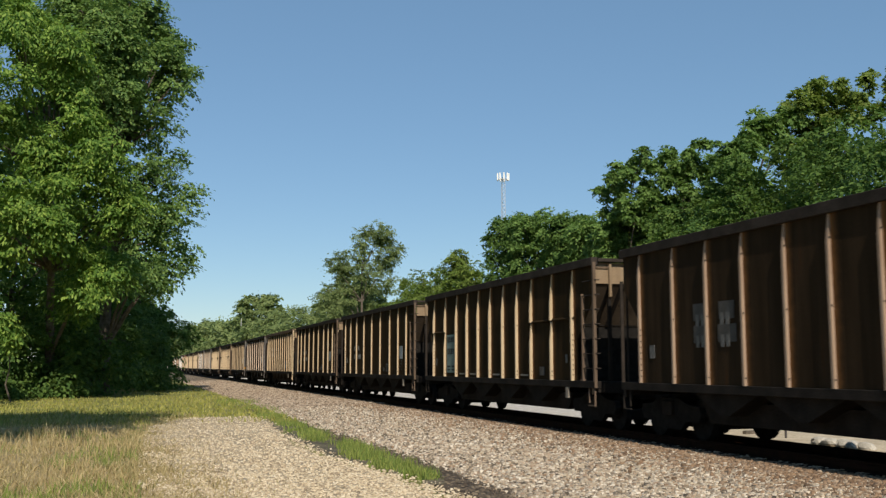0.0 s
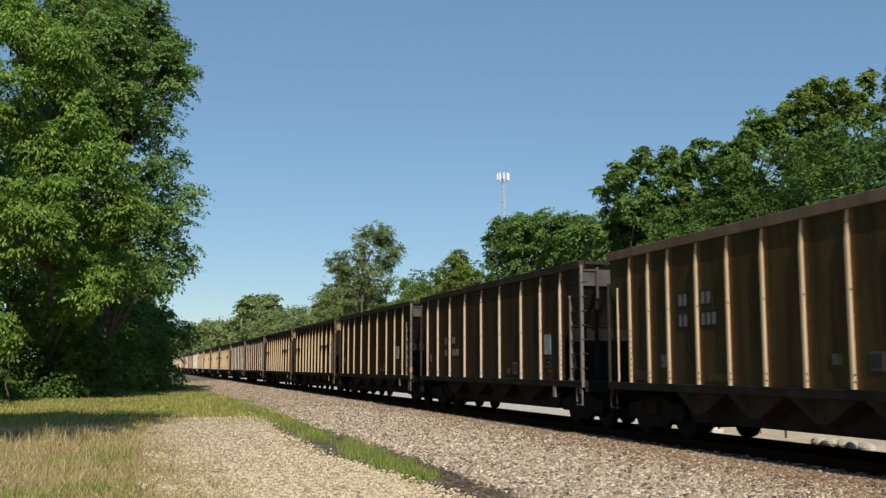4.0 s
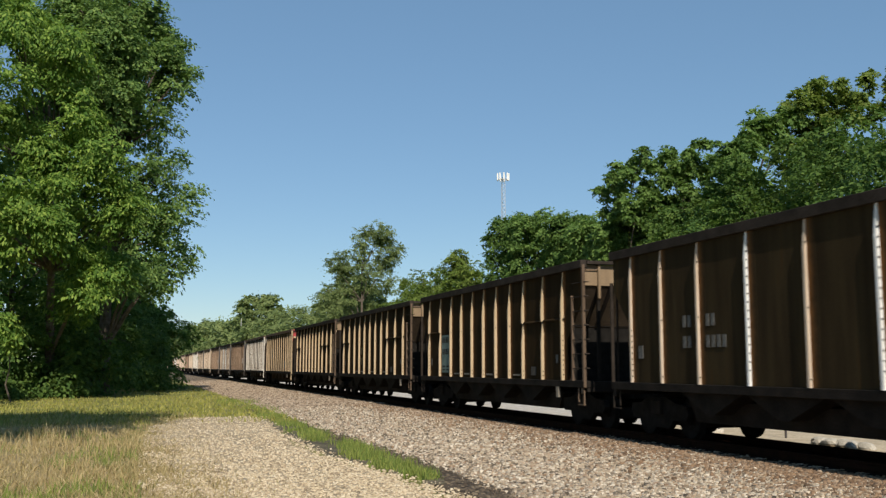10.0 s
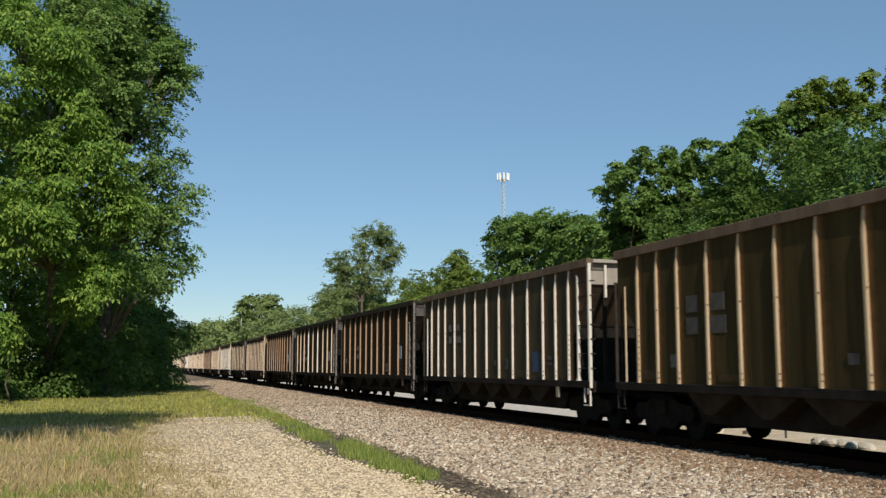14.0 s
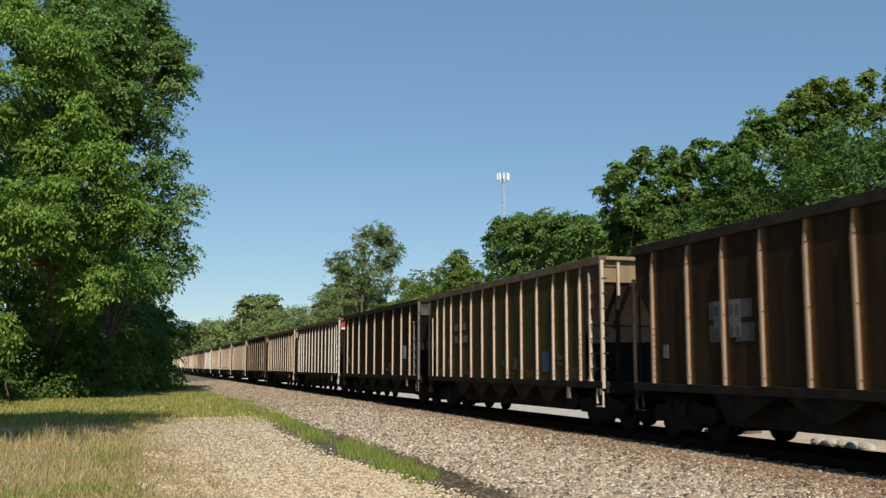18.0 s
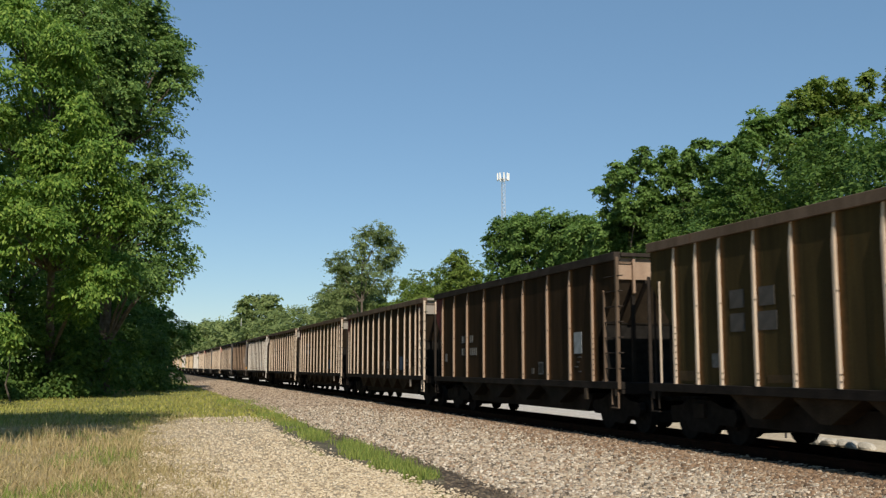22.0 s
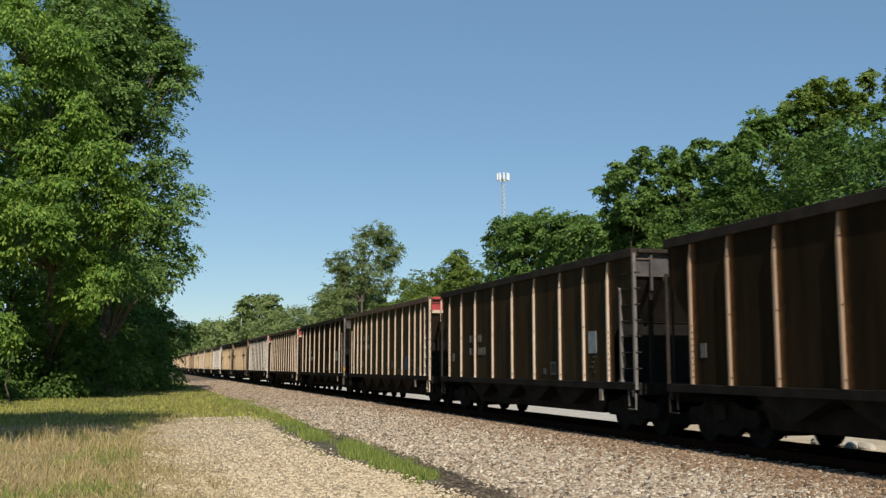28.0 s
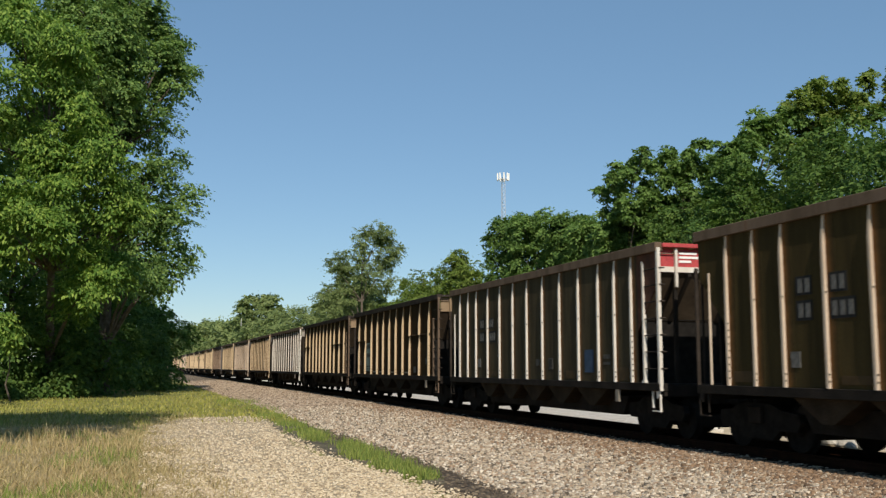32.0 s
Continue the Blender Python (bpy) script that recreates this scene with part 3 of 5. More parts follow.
blades("stubble", 22000, stubble, (0.02, 0.09), STRAW, "thin dry grass creeping into the gravel", 1.6, 0.006)
blades("tall_grass", 2400, clump, (0.12, 0.42), STRAW, "clumps of tall seeding grass", 0.9, 0.008)
blades("meadow_grass", 34000, on_meadow, (0.04, 0.18), MEADOW, "short yellow-green grass below the trees", 1.0, 0.02)

# ---- trees ----


SWAY = []


def leaf_mesh(name, rng, c, d, sr, per, size, droop, base, material, slim=0.3):
    """Leaves in sprays round the centres c; d points outwards; each leaf is a folded blade."""
    k = len(c)
    U = np.array([0, -0.15, 0.8]) + rng.normal(size=(k, 3)) * 0.33 + d * 0.5
    U /= np.linalg.norm(U, axis=1)[:, None]
    A = d + rng.normal(size=(k, 3)) * 0.5
    A -= U * (A * U).sum(1)[:, None]
    A /= np.linalg.norm(A, axis=1)[:, None]
    B = np.cross(U, A)
    g = rng.normal(size=(k, per, 3)) * sr[:, None, None] * np.array([0.75, 0.5, 0.12])
    pos = c[:, None] + g[:, :, :1] * A[:, None] + g[:, :, 1:2] * B[:, None] + g[:, :, 2:] * U[:, None]
    pos[:, :, 2] -= droop * 0.35 * np.abs(g[:, :, 0])
    pos = pos.reshape(-1, 3) - np.array(base)
    n = len(pos)
    ax = (A[:, None] * 0.8 + B[:, None] * np.sign(g[:, :, 1:2]) * 0.6).reshape(-1, 3) + rng.normal(size=(n, 3)) * 0.35
    ax[:, 2] -= droop
    ax /= np.linalg.norm(ax, axis=1)[:, None]
    up = np.repeat(U, per, 0) + rng.normal(size=(n, 3)) * 0.28
    sd = np.cross(ax, up)
    sd /= np.linalg.norm(sd, axis=1)[:, None] + 1e-9
    nm = np.cross(sd, ax)
    ln = size * (0.6 + 0.8 * rng.random(n))
    wd = ln * slim
    v = np.zeros((n, 4, 3))
    v[:, 0] = pos - ax * ln[:, None] * 0.5
    v[:, 1] = pos + sd * wd[:, None] + nm * wd[:, None] * 0.35
    v[:, 2] = pos + ax * ln[:, None] * 0.5
    v[:, 3] = pos - sd * wd[:, None] + nm * wd[:, None] * 0.35
    t = np.array([(0, 1, 2), (0, 2, 3)])
    return raw_mesh(name, v.reshape(-1, 3), (t[None] + 4 * np.arange(n)[:, None, None]).reshape(-1, 3), material)


def tree(name, base, lobes, leaf, leaves, size, label, trunk=0.35, droop=0.2, seed=1, group="", gaps=0.55, boughs=False, limbs=True, slim=0.3, loose=1.0, clumped=0.75):
    """A tapered trunk, a limb to each lobe, and a crown of leaf sprays: lobes are (x, y, z, radius) in the world."""
    rng = np.random.default_rng(seed)
    bx0, by0, bz0 = base
    top = tagged(new(name), label, "bush" if name == "bush" else "tree", group)
    top.location = base
    hi = max(p[2] for p in lobes)
    cx, cy = np.mean([p[0] for p in lobes]), np.mean([p[1] for p in lobes])
    pts = [Vector((0, 0, -0.2))]
    for k in range(1, 5):
        u = k / 4
        pts.append(Vector(((cx - bx0) * u * 0.7 + rng.normal(0, 0.15), (cy - by0) * u * 0.7 + rng.normal(0, 0.15), (hi - bz0) * 0.82 * u)))
    s = Shape()
    for k in range(4):
        s.tube(pts[k], pts[k + 1], trunk * (1 - 0.23 * k), trunk * (1 - 0.23 * (k + 1)), 9)
    part("trunk", s.mesh("trunk"), BARK, top)
    if limbs:
        for (x, y, z, r) in lobes[::int(limbs)]:
            goal = Vector((x - bx0, y - by0, z - bz0))
            k = min(3, max(0, int((goal.z * 0.75) / (pts[-1].z / 4))))
            a = pts[k].lerp(pts[k + 1], 0.5)
            mid = a.lerp(goal, 0.5) + Vector((0, 0, 0.3))
            part("limb", Shape().tube(a, mid, trunk * 0.32, trunk * 0.2, 6).tube(mid, goal, trunk * 0.2, trunk * 0.07, 6).mesh("limb"), BARK, top)
    L = np.array(lobes)
    vol = L[:, 3] ** 2
    per = 26
    n_spray = max(20, leaves // per)
    which = rng.choice(len(lobes), n_spray, p=vol / vol.sum())
    # knobbly skin: each lobe carries a few smaller bulges
    knob = rng.normal(size=(len(lobes), 9, 3))
    knob /= np.linalg.norm(knob, axis=2)[:, :, None]
    d = rng.normal(size=(n_spray, 3))
    d /= np.linalg.norm(d, axis=1)[:, None]
    d = np.where((rng.random(n_spray) < clumped)[:, None], knob[which, rng.integers(0, 9, n_spray)] + 0.42 * d, d)
    d /= np.linalg.norm(d, axis=1)[:, None]
    near = np.einsum("nij,nj->ni", knob[which], d).max(1)
    bulge = 0.72 + 0.56 * np.clip((near - 0.55) / 0.45, 0, 1)
    rad = L[which, 3] * (gaps + (1.08 - gaps) * rng.random(n_spray) ** 0.5) * bulge
    c = L[which, :3] + d * rad[:, None] * np.array([1, 1, 0.85])
    sr = (L[which, 3] * 0.12 + size * 1.15) * loose
    if boughs:
        for i in range(len(lobes)):
            sel = which == i
            if sel.any():
                root = np.array(base) + np.array((*(0.5 * (L[i, :2] - np.array(base[:2]))), L[i, 2] - bz0 - 0.5))
                b = part("bough", leaf_mesh("bough", rng, c[sel], d[sel], sr[sel], per, size, droop, root, LEAF[leaf], slim), LEAF[leaf], top, at=tuple(root - np.array(base)))
                b["kind"] = "stuff"
                SWAY.append(b)
    else:
        part("crown", leaf_mesh("crown", rng, c, d, sr, per, size, droop, base, LEAF[leaf], slim), LEAF[leaf], top)
    return top


def lobes_for(rng, x, y, z0, h, r, count, tight=1.0):
    """Lobes of an uneven crown that reaches from z0 to z0 + h round x, y."""
    out = []
    for i in range(count):
        u = (i + 0.5) / count
        wide = r * (0.55 + 0.75 * math.sin(math.pi * min(1, u * 0.9 + 0.08))) * (0.7 if u > 0.8 else 1)
        a = i * 2.4 + rng.random()
        rr = wide * 0.55 * (0.5 + 0.6 * rng.random())
        out.append((x + math.cos(a) * rr, y + math.sin(a) * rr, z0 + h * u * 0.93, max(0.8, tight * wide * (0.42 + 0.25 * rng.random()))))
    return out


def dome_for(rng, x, y, h, r, count):
    """Lobes of a full round crown over a skirt of lower boughs."""
    out = [(x, y, h - 0.9, 1.0)]
    for i in range(count):
        u = (i + 0.5) / count
        z = h - 0.8 - (h - 2.5) * u ** 1.3
        reach = r * min(1.0, 0.25 + 1.5 * math.sqrt(max(0.0, (h - z) / h))) * (0.75 + 0.35 * rng.random())
        a = i * 2.4 + rng.random()
        out.append((x + math.cos(a) * reach * 0.75, y + math.sin(a) * reach * 0.75, z, 0.55 + 0.28 * r * (0.7 + 0.5 * rng.random())))
    return out


def fuller(pts, seed, spread, side):
    """The lobes, each with two smaller companions, so that the crown closes up."""
    rng = np.random.default_rng(seed)
    out = list(pts)
    for x, y, z in pts:
        for k in range(2):
            out.append((x - spread * side * rng.random() + spread * (1 - side) * (rng.random() - 0.5), y + 3 * (rng.random() - 0.5), z + spread * 1.3 * (rng.random() - 0.5)))
    return out


def shift(pts, r, jitter, seed):
    rng = np.random.default_rng(seed)
    return [(x, y + jitter * (rng.random() - 0.5), z, r * (0.75 + 0.5 * rng.random())) for x, y, z in pts]


L1 = [(-6.5, 56, 19.4), (-4.4, 56, 17.7), (-6.6, 56, 16.3), (-3.1, 56, 15.0), (-5.6, 56, 13.3), (-1.9, 56, 12.9), (-4.1, 56, 11.2), (-1.5, 56, 9.9), (-6.3, 56, 9.9), (-3.9, 57, 8.6), (-2.2, 62, 7.0),
      (-9, 59, 9), (-9, 57, 13), (-9.5, 57, 18), (-8.5, 57, 21.5), (-7.0, 60, 22.5), (-8.2, 62, 24.0), (-6.4, 61, 20.6), (-2.6, 58.5, 6.4)]
L2 = [(-3.5, 68, 28.5), (-1.2, 68, 25.2), (-5.5, 68, 24.3), (0.6, 68, 23.0), (-2.1, 68, 21.1), (1.3, 68, 20.7), (0.3, 68, 17.4), (-4.6, 66, 24.5), (-5.0, 66, 21.0), (-4.4, 66, 27.0), (-3.4, 67, 19.0), (1.8, 68, 15.6), (2.2, 68, 13.3), (1.3, 68, 10.9), (2.7, 68, 9.4), (-0.1, 68, 13.5), (1.7, 68, 7.9), (-0.2, 68, 7.8), (-3.5, 69, 17), (-4.5, 69, 12), (-2.5, 69, 9.5), (-6, 69, 20)] + [(x, 65.5, z) for x, z in [(-3.1, 24.6), (-2.7, 23.3), (-3.4, 23.1), (-2.5, 22.0), (-6.3, 18.3), (-2.7, 20.3), (-2.3, 19.1), (-3.1, 19.6), (-1.8, 20.0), (-1.3, 21.1), (-1.8, 18.5)]] + [(x, 68, z) for x, z in [(-0.5, 25.1), (1.25, 23.1), (1.75, 20.9), (-0.7, 26.3), (0.35, 24.2), (-1.8, 17.8), (-1.5, 19.2), (-2.2, 16.8), (-1.8, 20.8), (-2.0, 18.8)]]
L3 = [(-0.6, 88, 6.8), (1.5, 88, 5.8), (-2.8, 88, 3.9), (1.3, 88, 2.9), (-0.9, 88, 1.0), (2.5, 88, 3.9), (2.4, 88, 1.0), (-4, 88, 8), (-1, 89, 10), (0.5, 89, 8.5)]
LB = [(-5.3, 66, 4.6), (-3.0, 66, 2.6), (-5.5, 65, 1.3), (-7.6, 65, 1.7), (-4.0, 65, 0.4), (-7.2, 65, 0.2), (-1.6, 68, 2.2), (-10.5, 65, 1.5), (-10.5, 66, 4.5), (-2.2, 68, 0.4), (-0.4, 74, 1.4), (-0.6, 74, 3.8), (0.8, 80, 0.9), (0.9, 80, 3.2), (-7.6, 64, 1.0), (-5.2, 64, 0.9), (-6.4, 64, 2.8), (-3.6, 65, 0.8), (-4.2, 65, 2.4), (-8.6, 63, 4.0)]
tree("ash_tree", (-5.0, 66, GZ), shift(fuller(L1, 41, 2.2, 0.2), 1.25, 4, 3), "light", 80000, 0.26, "tall sunlit broadleaf tree with yellow-green drooping leaves", 0.32, 0.5, 11, boughs=True, slim=0.22, gaps=0.3)
tree("broadleaf_tree", (-2.0, 69, GZ), shift(fuller([(x + 0.3, y, z) for x, y, z in L2], 43, 2.6, 0.75), 1.35, 5, 5), "bright", 112000, 0.24, "tall broadleaf tree with a dense green crown", 0.45, 0.2, 12, boughs=True, gaps=0.3)
tree("broadleaf_tree", (0.3, 89, GZ), shift(fuller(L3, 44, 2.0, 0.3), 1.3, 5, 6), "mid", 24000, 0.28, "leafy tree with low branches beside the track", 0.25, 0.2, 13)
tree("bush", (-5.0, 67, GZ), shift(LB, 1.5, 2, 7), "deep", 32000, 0.26, "dark green undergrowth in the shade of the trees", 0.12, 0.2, 14)
tree("sapling", (-6.3, 58, GZ), [(-6.6, 56.2, 3.5, 0.7), (-6.3, 56.0, 2.9, 0.5), (-7.2, 56.5, 4.1, 0.7), (-7.0, 57, 3.0, 0.5)], "light", 2600, 0.26, "slender sapling catching the sun before the dark thicket", 0.06, 0.5, 15, slim=0.22)
tree("bush", (-7.6, 60, GZ), [(-7.7, 60, 0.3, 0.7), (-6.9, 60.5, 0.1, 0.6), (-8.6, 60, 0.4, 0.8), (-8.2, 60.5, 0.9, 0.6)], "deep", 3000, 0.22, "low dark green shrub at the foot of the trees", 0.05, 0.3, 16)
rng = np.random.default_rng(21)
tree("broadleaf_tree", (-7.2, 12.1, GZ), lobes_for(rng, -7.2, 12.1, 15.5, 8.5, 4.6, 11), "mid", 12000, 0.4, "tall broadleaf tree shading the grass beside the lane", 0.3, 0.2, 29)
tree("broadleaf_tree", (-13, 44, GZ), lobes_for(rng, -13, 44, 3.0, 15.0, 4.6, 12), "mid", 9000, 0.4, "broadleaf tree shading the grass beside the lane", 0.3, 0.2, 28)
for i, (x, y, h) in enumerate([(-13, 66, 24), (-9, 80, 24), (-17, 60, 22), (-3, 96, 20), (-10, 95, 22), (-4.5, 112, 17), (-7, 130, 18), (-6.5, 160, 17), (-9, 200, 18)]):
    tree("broadleaf_tree", (x, y, GZ), lobes_for(rng, x, y, 1.5, h - 1.5, 5.0, 13), ("mid", "deep")[i % 2], 12000, 0.42, "tall broadleaf tree in the row beside the track", 0.35, 0.2, 30 + i, "trees along the near side")

# the row of trees beyond the track: x, y, height, crown radius
ROW = [(31, 31, 13.4, 4.2), (33, 25, 13.8, 4), (30, 36, 13.2, 3.8), (32, 41, 13.2, 3.6), (30, 44, 12.8, 3.0), (31, 49, 12.4, 3.0), (31.6, 54, 13.0, 2.2), (31.9, 57, 13.5, 1.8), (32.2, 58, 12.4, 2.2), (30.2, 58, 13.0, 1.2), (36, 46, 13.8, 3.2), (38, 40, 14.6, 3.4), (37, 55, 13.4, 3.0), (29, 50, 10.5, 3.0),
       (32.0, 66.0, 12.3, 1.7), (32.2, 70.0, 13.3, 1.5), (31.4, 75.0, 14.1, 2.3), (30.5, 79.0, 14.6, 2.0), (34.8, 69.0, 11.8, 2.2), (31, 91, 11.8, 3.2), (31, 95, 13.3, 1.7), (31, 99, 12.3, 3.6), (32, 108, 13.2, 4), (33, 118, 13.8, 4), (30, 136, 14, 3.6),
       (31, 140, 15.5, 4), (31, 150, 18, 4), (32, 162, 14.5, 4), (31, 175, 13, 4.5), (31, 200, 14, 5), (31, 225, 15.5, 5), (31.5, 268, 19.6, 5.6), (31, 250, 14.5, 5), (31, 300, 17, 7), (31, 345, 18, 7),
       (30, 430, 22, 9), (30, 480, 21, 9), (29, 560, 23, 10), (28, 380, 18, 8), (24, 640, 24, 12), (12, 760, 24, 16), (-8, 800, 26, 18), (34, 720, 26, 14)]


def crown_of(pts, y, r, seed, depth=2.0):
    """Lobes at the given (x, z), each with a smaller one behind it, spread in depth round y."""
    rng = np.random.default_rng(seed)
    out = []
    for x, z in pts:
        out.append((x, y + depth * (rng.random() - 0.5), z, r * (0.75 + 0.5 * rng.random())))
        out.append((x + r * rng.normal(0, 0.5), y + depth * (0.5 + rng.random()), z - r * (0.4 + 0.8 * rng.random()), r * (0.7 + 0.4 * rng.random())))
    low = min(z for x, z in pts)
    for x, z in pts[::2]:
        out.append((x, y + depth * (0.5 + rng.random()), low - 2.6 * rng.random(), 1.7 * r))
    return out


TALL = [(29.3, 19.8), (28.0, 19.1), (30.4, 20.0), (31.8, 19.8), (31.7, 19.0), (28.6, 18.0), (29.8, 18.8), (30.9, 18.1), (32.2, 18.4), (33.2, 17.1), (32.7, 16.3), (25.3, 16.1), (25.5, 15.2), (26.5, 16.4), (25.0, 14.1), (26.6, 14.4), (27.8, 16.7), (28.8, 16.0), (30.4, 16.5), (31.4, 16.8), (27.8, 14.9), (29.4, 14.7), (30.9, 15.3), (32.2, 15.6), (26.1, 13.4), (28.4, 13.2), (29.9, 13.5), (31.4, 14.0), (23.8, 11.6), (25.3, 11.8), (26.8, 11.9), (28.6, 11.7), (30.4, 12.2), (23.3, 10.3), (24.8, 10.3), (26.6, 10.1), (32.0, 12.8)]
TALL += [(26.9, 10.0), (29.9, 9.7), (25.2, 8.1), (28.5, 7.5), (30.5, 6.5), (24.0, 8.6)]
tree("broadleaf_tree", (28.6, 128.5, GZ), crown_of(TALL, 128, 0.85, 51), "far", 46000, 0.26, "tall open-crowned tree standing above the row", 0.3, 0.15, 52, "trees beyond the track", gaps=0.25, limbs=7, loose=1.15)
PLUME = [(30.4, 15.1), (31.0, 14.8), (30.1, 14.6), (30.7, 14.3), (29.3, 13.8), (29.3, 13.6), (30.2, 13.6), (31.1, 13.3), (29.1, 13.0), (29.5, 12.8), (30.4, 12.6), (29.2, 11.9), (29.3, 11.8), (31.3, 12.5), (30.0, 11.7), (29.3, 11.1), (29.4, 10.8), (30.9, 11.5), (31.6, 11.9), (30.5, 10.7), (30.6, 12.0), (30.2, 10.9), (31.2, 10.4), (31.4, 11.2)]
tree("broadleaf_tree", (30.2, 57, GZ), crown_of(PLUME, 56, 0.40, 53), "mid", 32000, 0.21, "broadleaf tree with ragged upright plumes", 0.2, 0.15, 54, "trees beyond the track", gaps=0.1, limbs=7, loose=0.8, clumped=0.5)
TWIN = [(33.3, 15.6), (32.9, 15.2), (33.7, 15.2), (32.6, 14.7), (33.1, 14.4), (33.9, 14.6), (34.8, 16.0), (34.7, 15.4), (35.4, 15.9), (35.2, 15.1), (35.7, 14.8), (32.5, 13.9), (33.3, 13.8), (34.2, 14.2), (34.9, 14.4), (36.5, 15.1), (36.6, 14.9), (35.9, 14.3), (32.2, 13.2), (33.6, 13.0), (35.3, 13.4)]
tree("broadleaf_tree", (34.2, 57, GZ), crown_of(TWIN, 56, 0.40, 55), "mid", 32000, 0.21, "broadleaf tree with two ragged tops", 0.2, 0.15, 56, "trees beyond the track", gaps=0.1, limbs=7, loose=0.8, clumped=0.5)
PALE = [(35.7, 16.6), (35.4, 16.2), (37.2, 17.8), (36.6, 17.4), (36.9, 17.0), (37.6, 17.4), (38.4, 17.5), (37.9, 16.8), (39.7, 18.1), (39.3, 17.5), (40.2, 17.6), (39.8, 17.0), (38.9, 16.6), (41.3, 18.3), (41.4, 17.7), (40.8, 16.9), (36.9, 16.1), (36.2, 16.5), (38.0, 15.9), (40.1, 16.3), (37.3, 15.6), (38.5, 15.7), (41.3, 16.5)]
tree("broadleaf_tree", (38.4, 47, GZ), crown_of(PALE, 46, 0.44, 57), "hedge", 32000, 0.21, "pale olive tree with open clumps above the row", 0.2, 0.15, 58, "trees beyond the track", gaps=0.1, limbs=7, loose=0.8, clumped=0.5)
FRONT = [(31.6, 12.9), (31.4, 12.3), (32.3, 13.9), (32.0, 13.3), (32.9, 14.8), (33.7, 15.5), (33.4, 14.9), (34.3, 15.5), (32.6, 14.5), (34.9, 15.7), (32.2, 13.9), (33.6, 14.6), (35.6, 15.6), (34.6, 14.8), (36.1, 16.0)]
tree("broadleaf_tree", (33.6, 48, GZ), crown_of(FRONT, 47, 0.58, 59), "mid", 28000, 0.21, "deep green tree with spreading boughs in the row", 0.25, 0.15, 50, "trees beyond the track", gaps=0.1, limbs=7, loose=0.8, clumped=0.5)
for i, (x, y, h, r) in enumerate(ROW):
    far = y > 140
    h *= (0.93 if 46 < y < 60 else 1.04) if 30 < y < 60 else (1.0 if 60 < y < 85 else 1.02)
    count = 9000 if y > 240 else (12000 if far else (32000 if y < 60 else 24000))
    size = 0.21 if y < 60 else (0.26 if y < 140 else (0.5 if y < 240 else 0.55 + y / 600))
    crown = dome_for(rng, x, y, h, r, 26) if 60 < y < 85 or y == 268 else lobes_for(rng, x, y, 0.6, h - 0.6, r, 14 if far else 24, 1.0 if far else 0.74)
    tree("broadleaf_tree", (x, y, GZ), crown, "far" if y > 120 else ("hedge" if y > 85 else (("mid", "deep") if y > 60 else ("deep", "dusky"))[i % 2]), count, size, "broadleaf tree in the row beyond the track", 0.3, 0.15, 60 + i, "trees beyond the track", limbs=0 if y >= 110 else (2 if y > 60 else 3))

# ---- trains ----
PITCH_CAR = 16.18
HALF = 7.335          # end posts
SIDE = 1.62
SILL, TOP = 1.19, 4.22
RIBS = {
    "A": [1.28, 2.60, 4.01, 5.10, 6.25, 7.38, 8.50, 9.62, 10.77, 12.06, 13.43],
    "B": [1.28, 2.60, 4.03, 5.78, 7.45, 9.11, 10.76, 12.19, 13.50],
    "C": [1.20, 2.02, 2.86, 3.97, 5.12, 6.26, 7.38, 8.47, 9.56, 10.63, 11.73, 12.56, 13.39],
    "D": [1.08, 2.41, 3.84, 5.0, 6.2, 7.35, 8.5, 9.75, 10.95, 12.2, 13.6],
}
RIBS = {k: [d * 1.016 for d in v] for k, v in RIBS.items()}
NOTCHED = {"A": (1, 2, 9, 10)}
DEPTH = {"A": 0.098, "B": 0.074, "C": 0.070, "D": 0.076}
SHELF = 2.76


def rib_mesh(notched, bolts=0, taper=0.5, full=0.1):
    """A side stake, thin at its foot by the top chord and full depth below; a notched one starts again half way down."""
    thin = 0.02
    z0, z1 = SILL, TOP - 0.2
    prof = [(0, z0), (full, z0)]
    if notched:
        zm = SHELF
        prof += [(full, zm - 0.55), (0.05, zm), (full, zm + 0.03)]
    prof += [(full, z1 - taper), (thin, z1), (0, z1)]
    s = Shape().prism([(-u, z) for u, z in prof], "y", -0.03, 0.03)
    n = len(s.f)
    rows = {0: (), 15: [0.1 + 0.055 * k for k in range(15)], 9: [0.05 + 0.045 * k for k in range(9)], 5: (0.05, 0.47, 0.86), 4: (0.04, 0.08, 0.55)}[bolts]
    for u in rows:
        z = z0 + u * (z1 - z0)
        s.box(-0.062, -0.036, -0.042, -0.028, z - 0.014, z + 0.014)
    nb = len(s.f)
    # strip of sheet beside the stake, coloured with the stake's bounced light
    s.box(-0.0155, 0.0, -0.25, -0.029, z0, z1, 0)
    me = s.mesh("rib")
    me.materials.append(PAINT["grey"])
    me.materials.append(PAINT["black"])
    me.materials.append(RIB_BOUNCE["tan_side"])
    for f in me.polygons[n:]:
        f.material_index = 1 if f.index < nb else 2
    return me


def side_mesh():
    b = HALF - 1.12
    prof = [(-b, SILL), (b, SILL), (b, TOP - 0.2), (-b, TOP - 0.2)]
    return Shape().prism(prof, "x", -0.012, 0.012).mesh("side_panel")


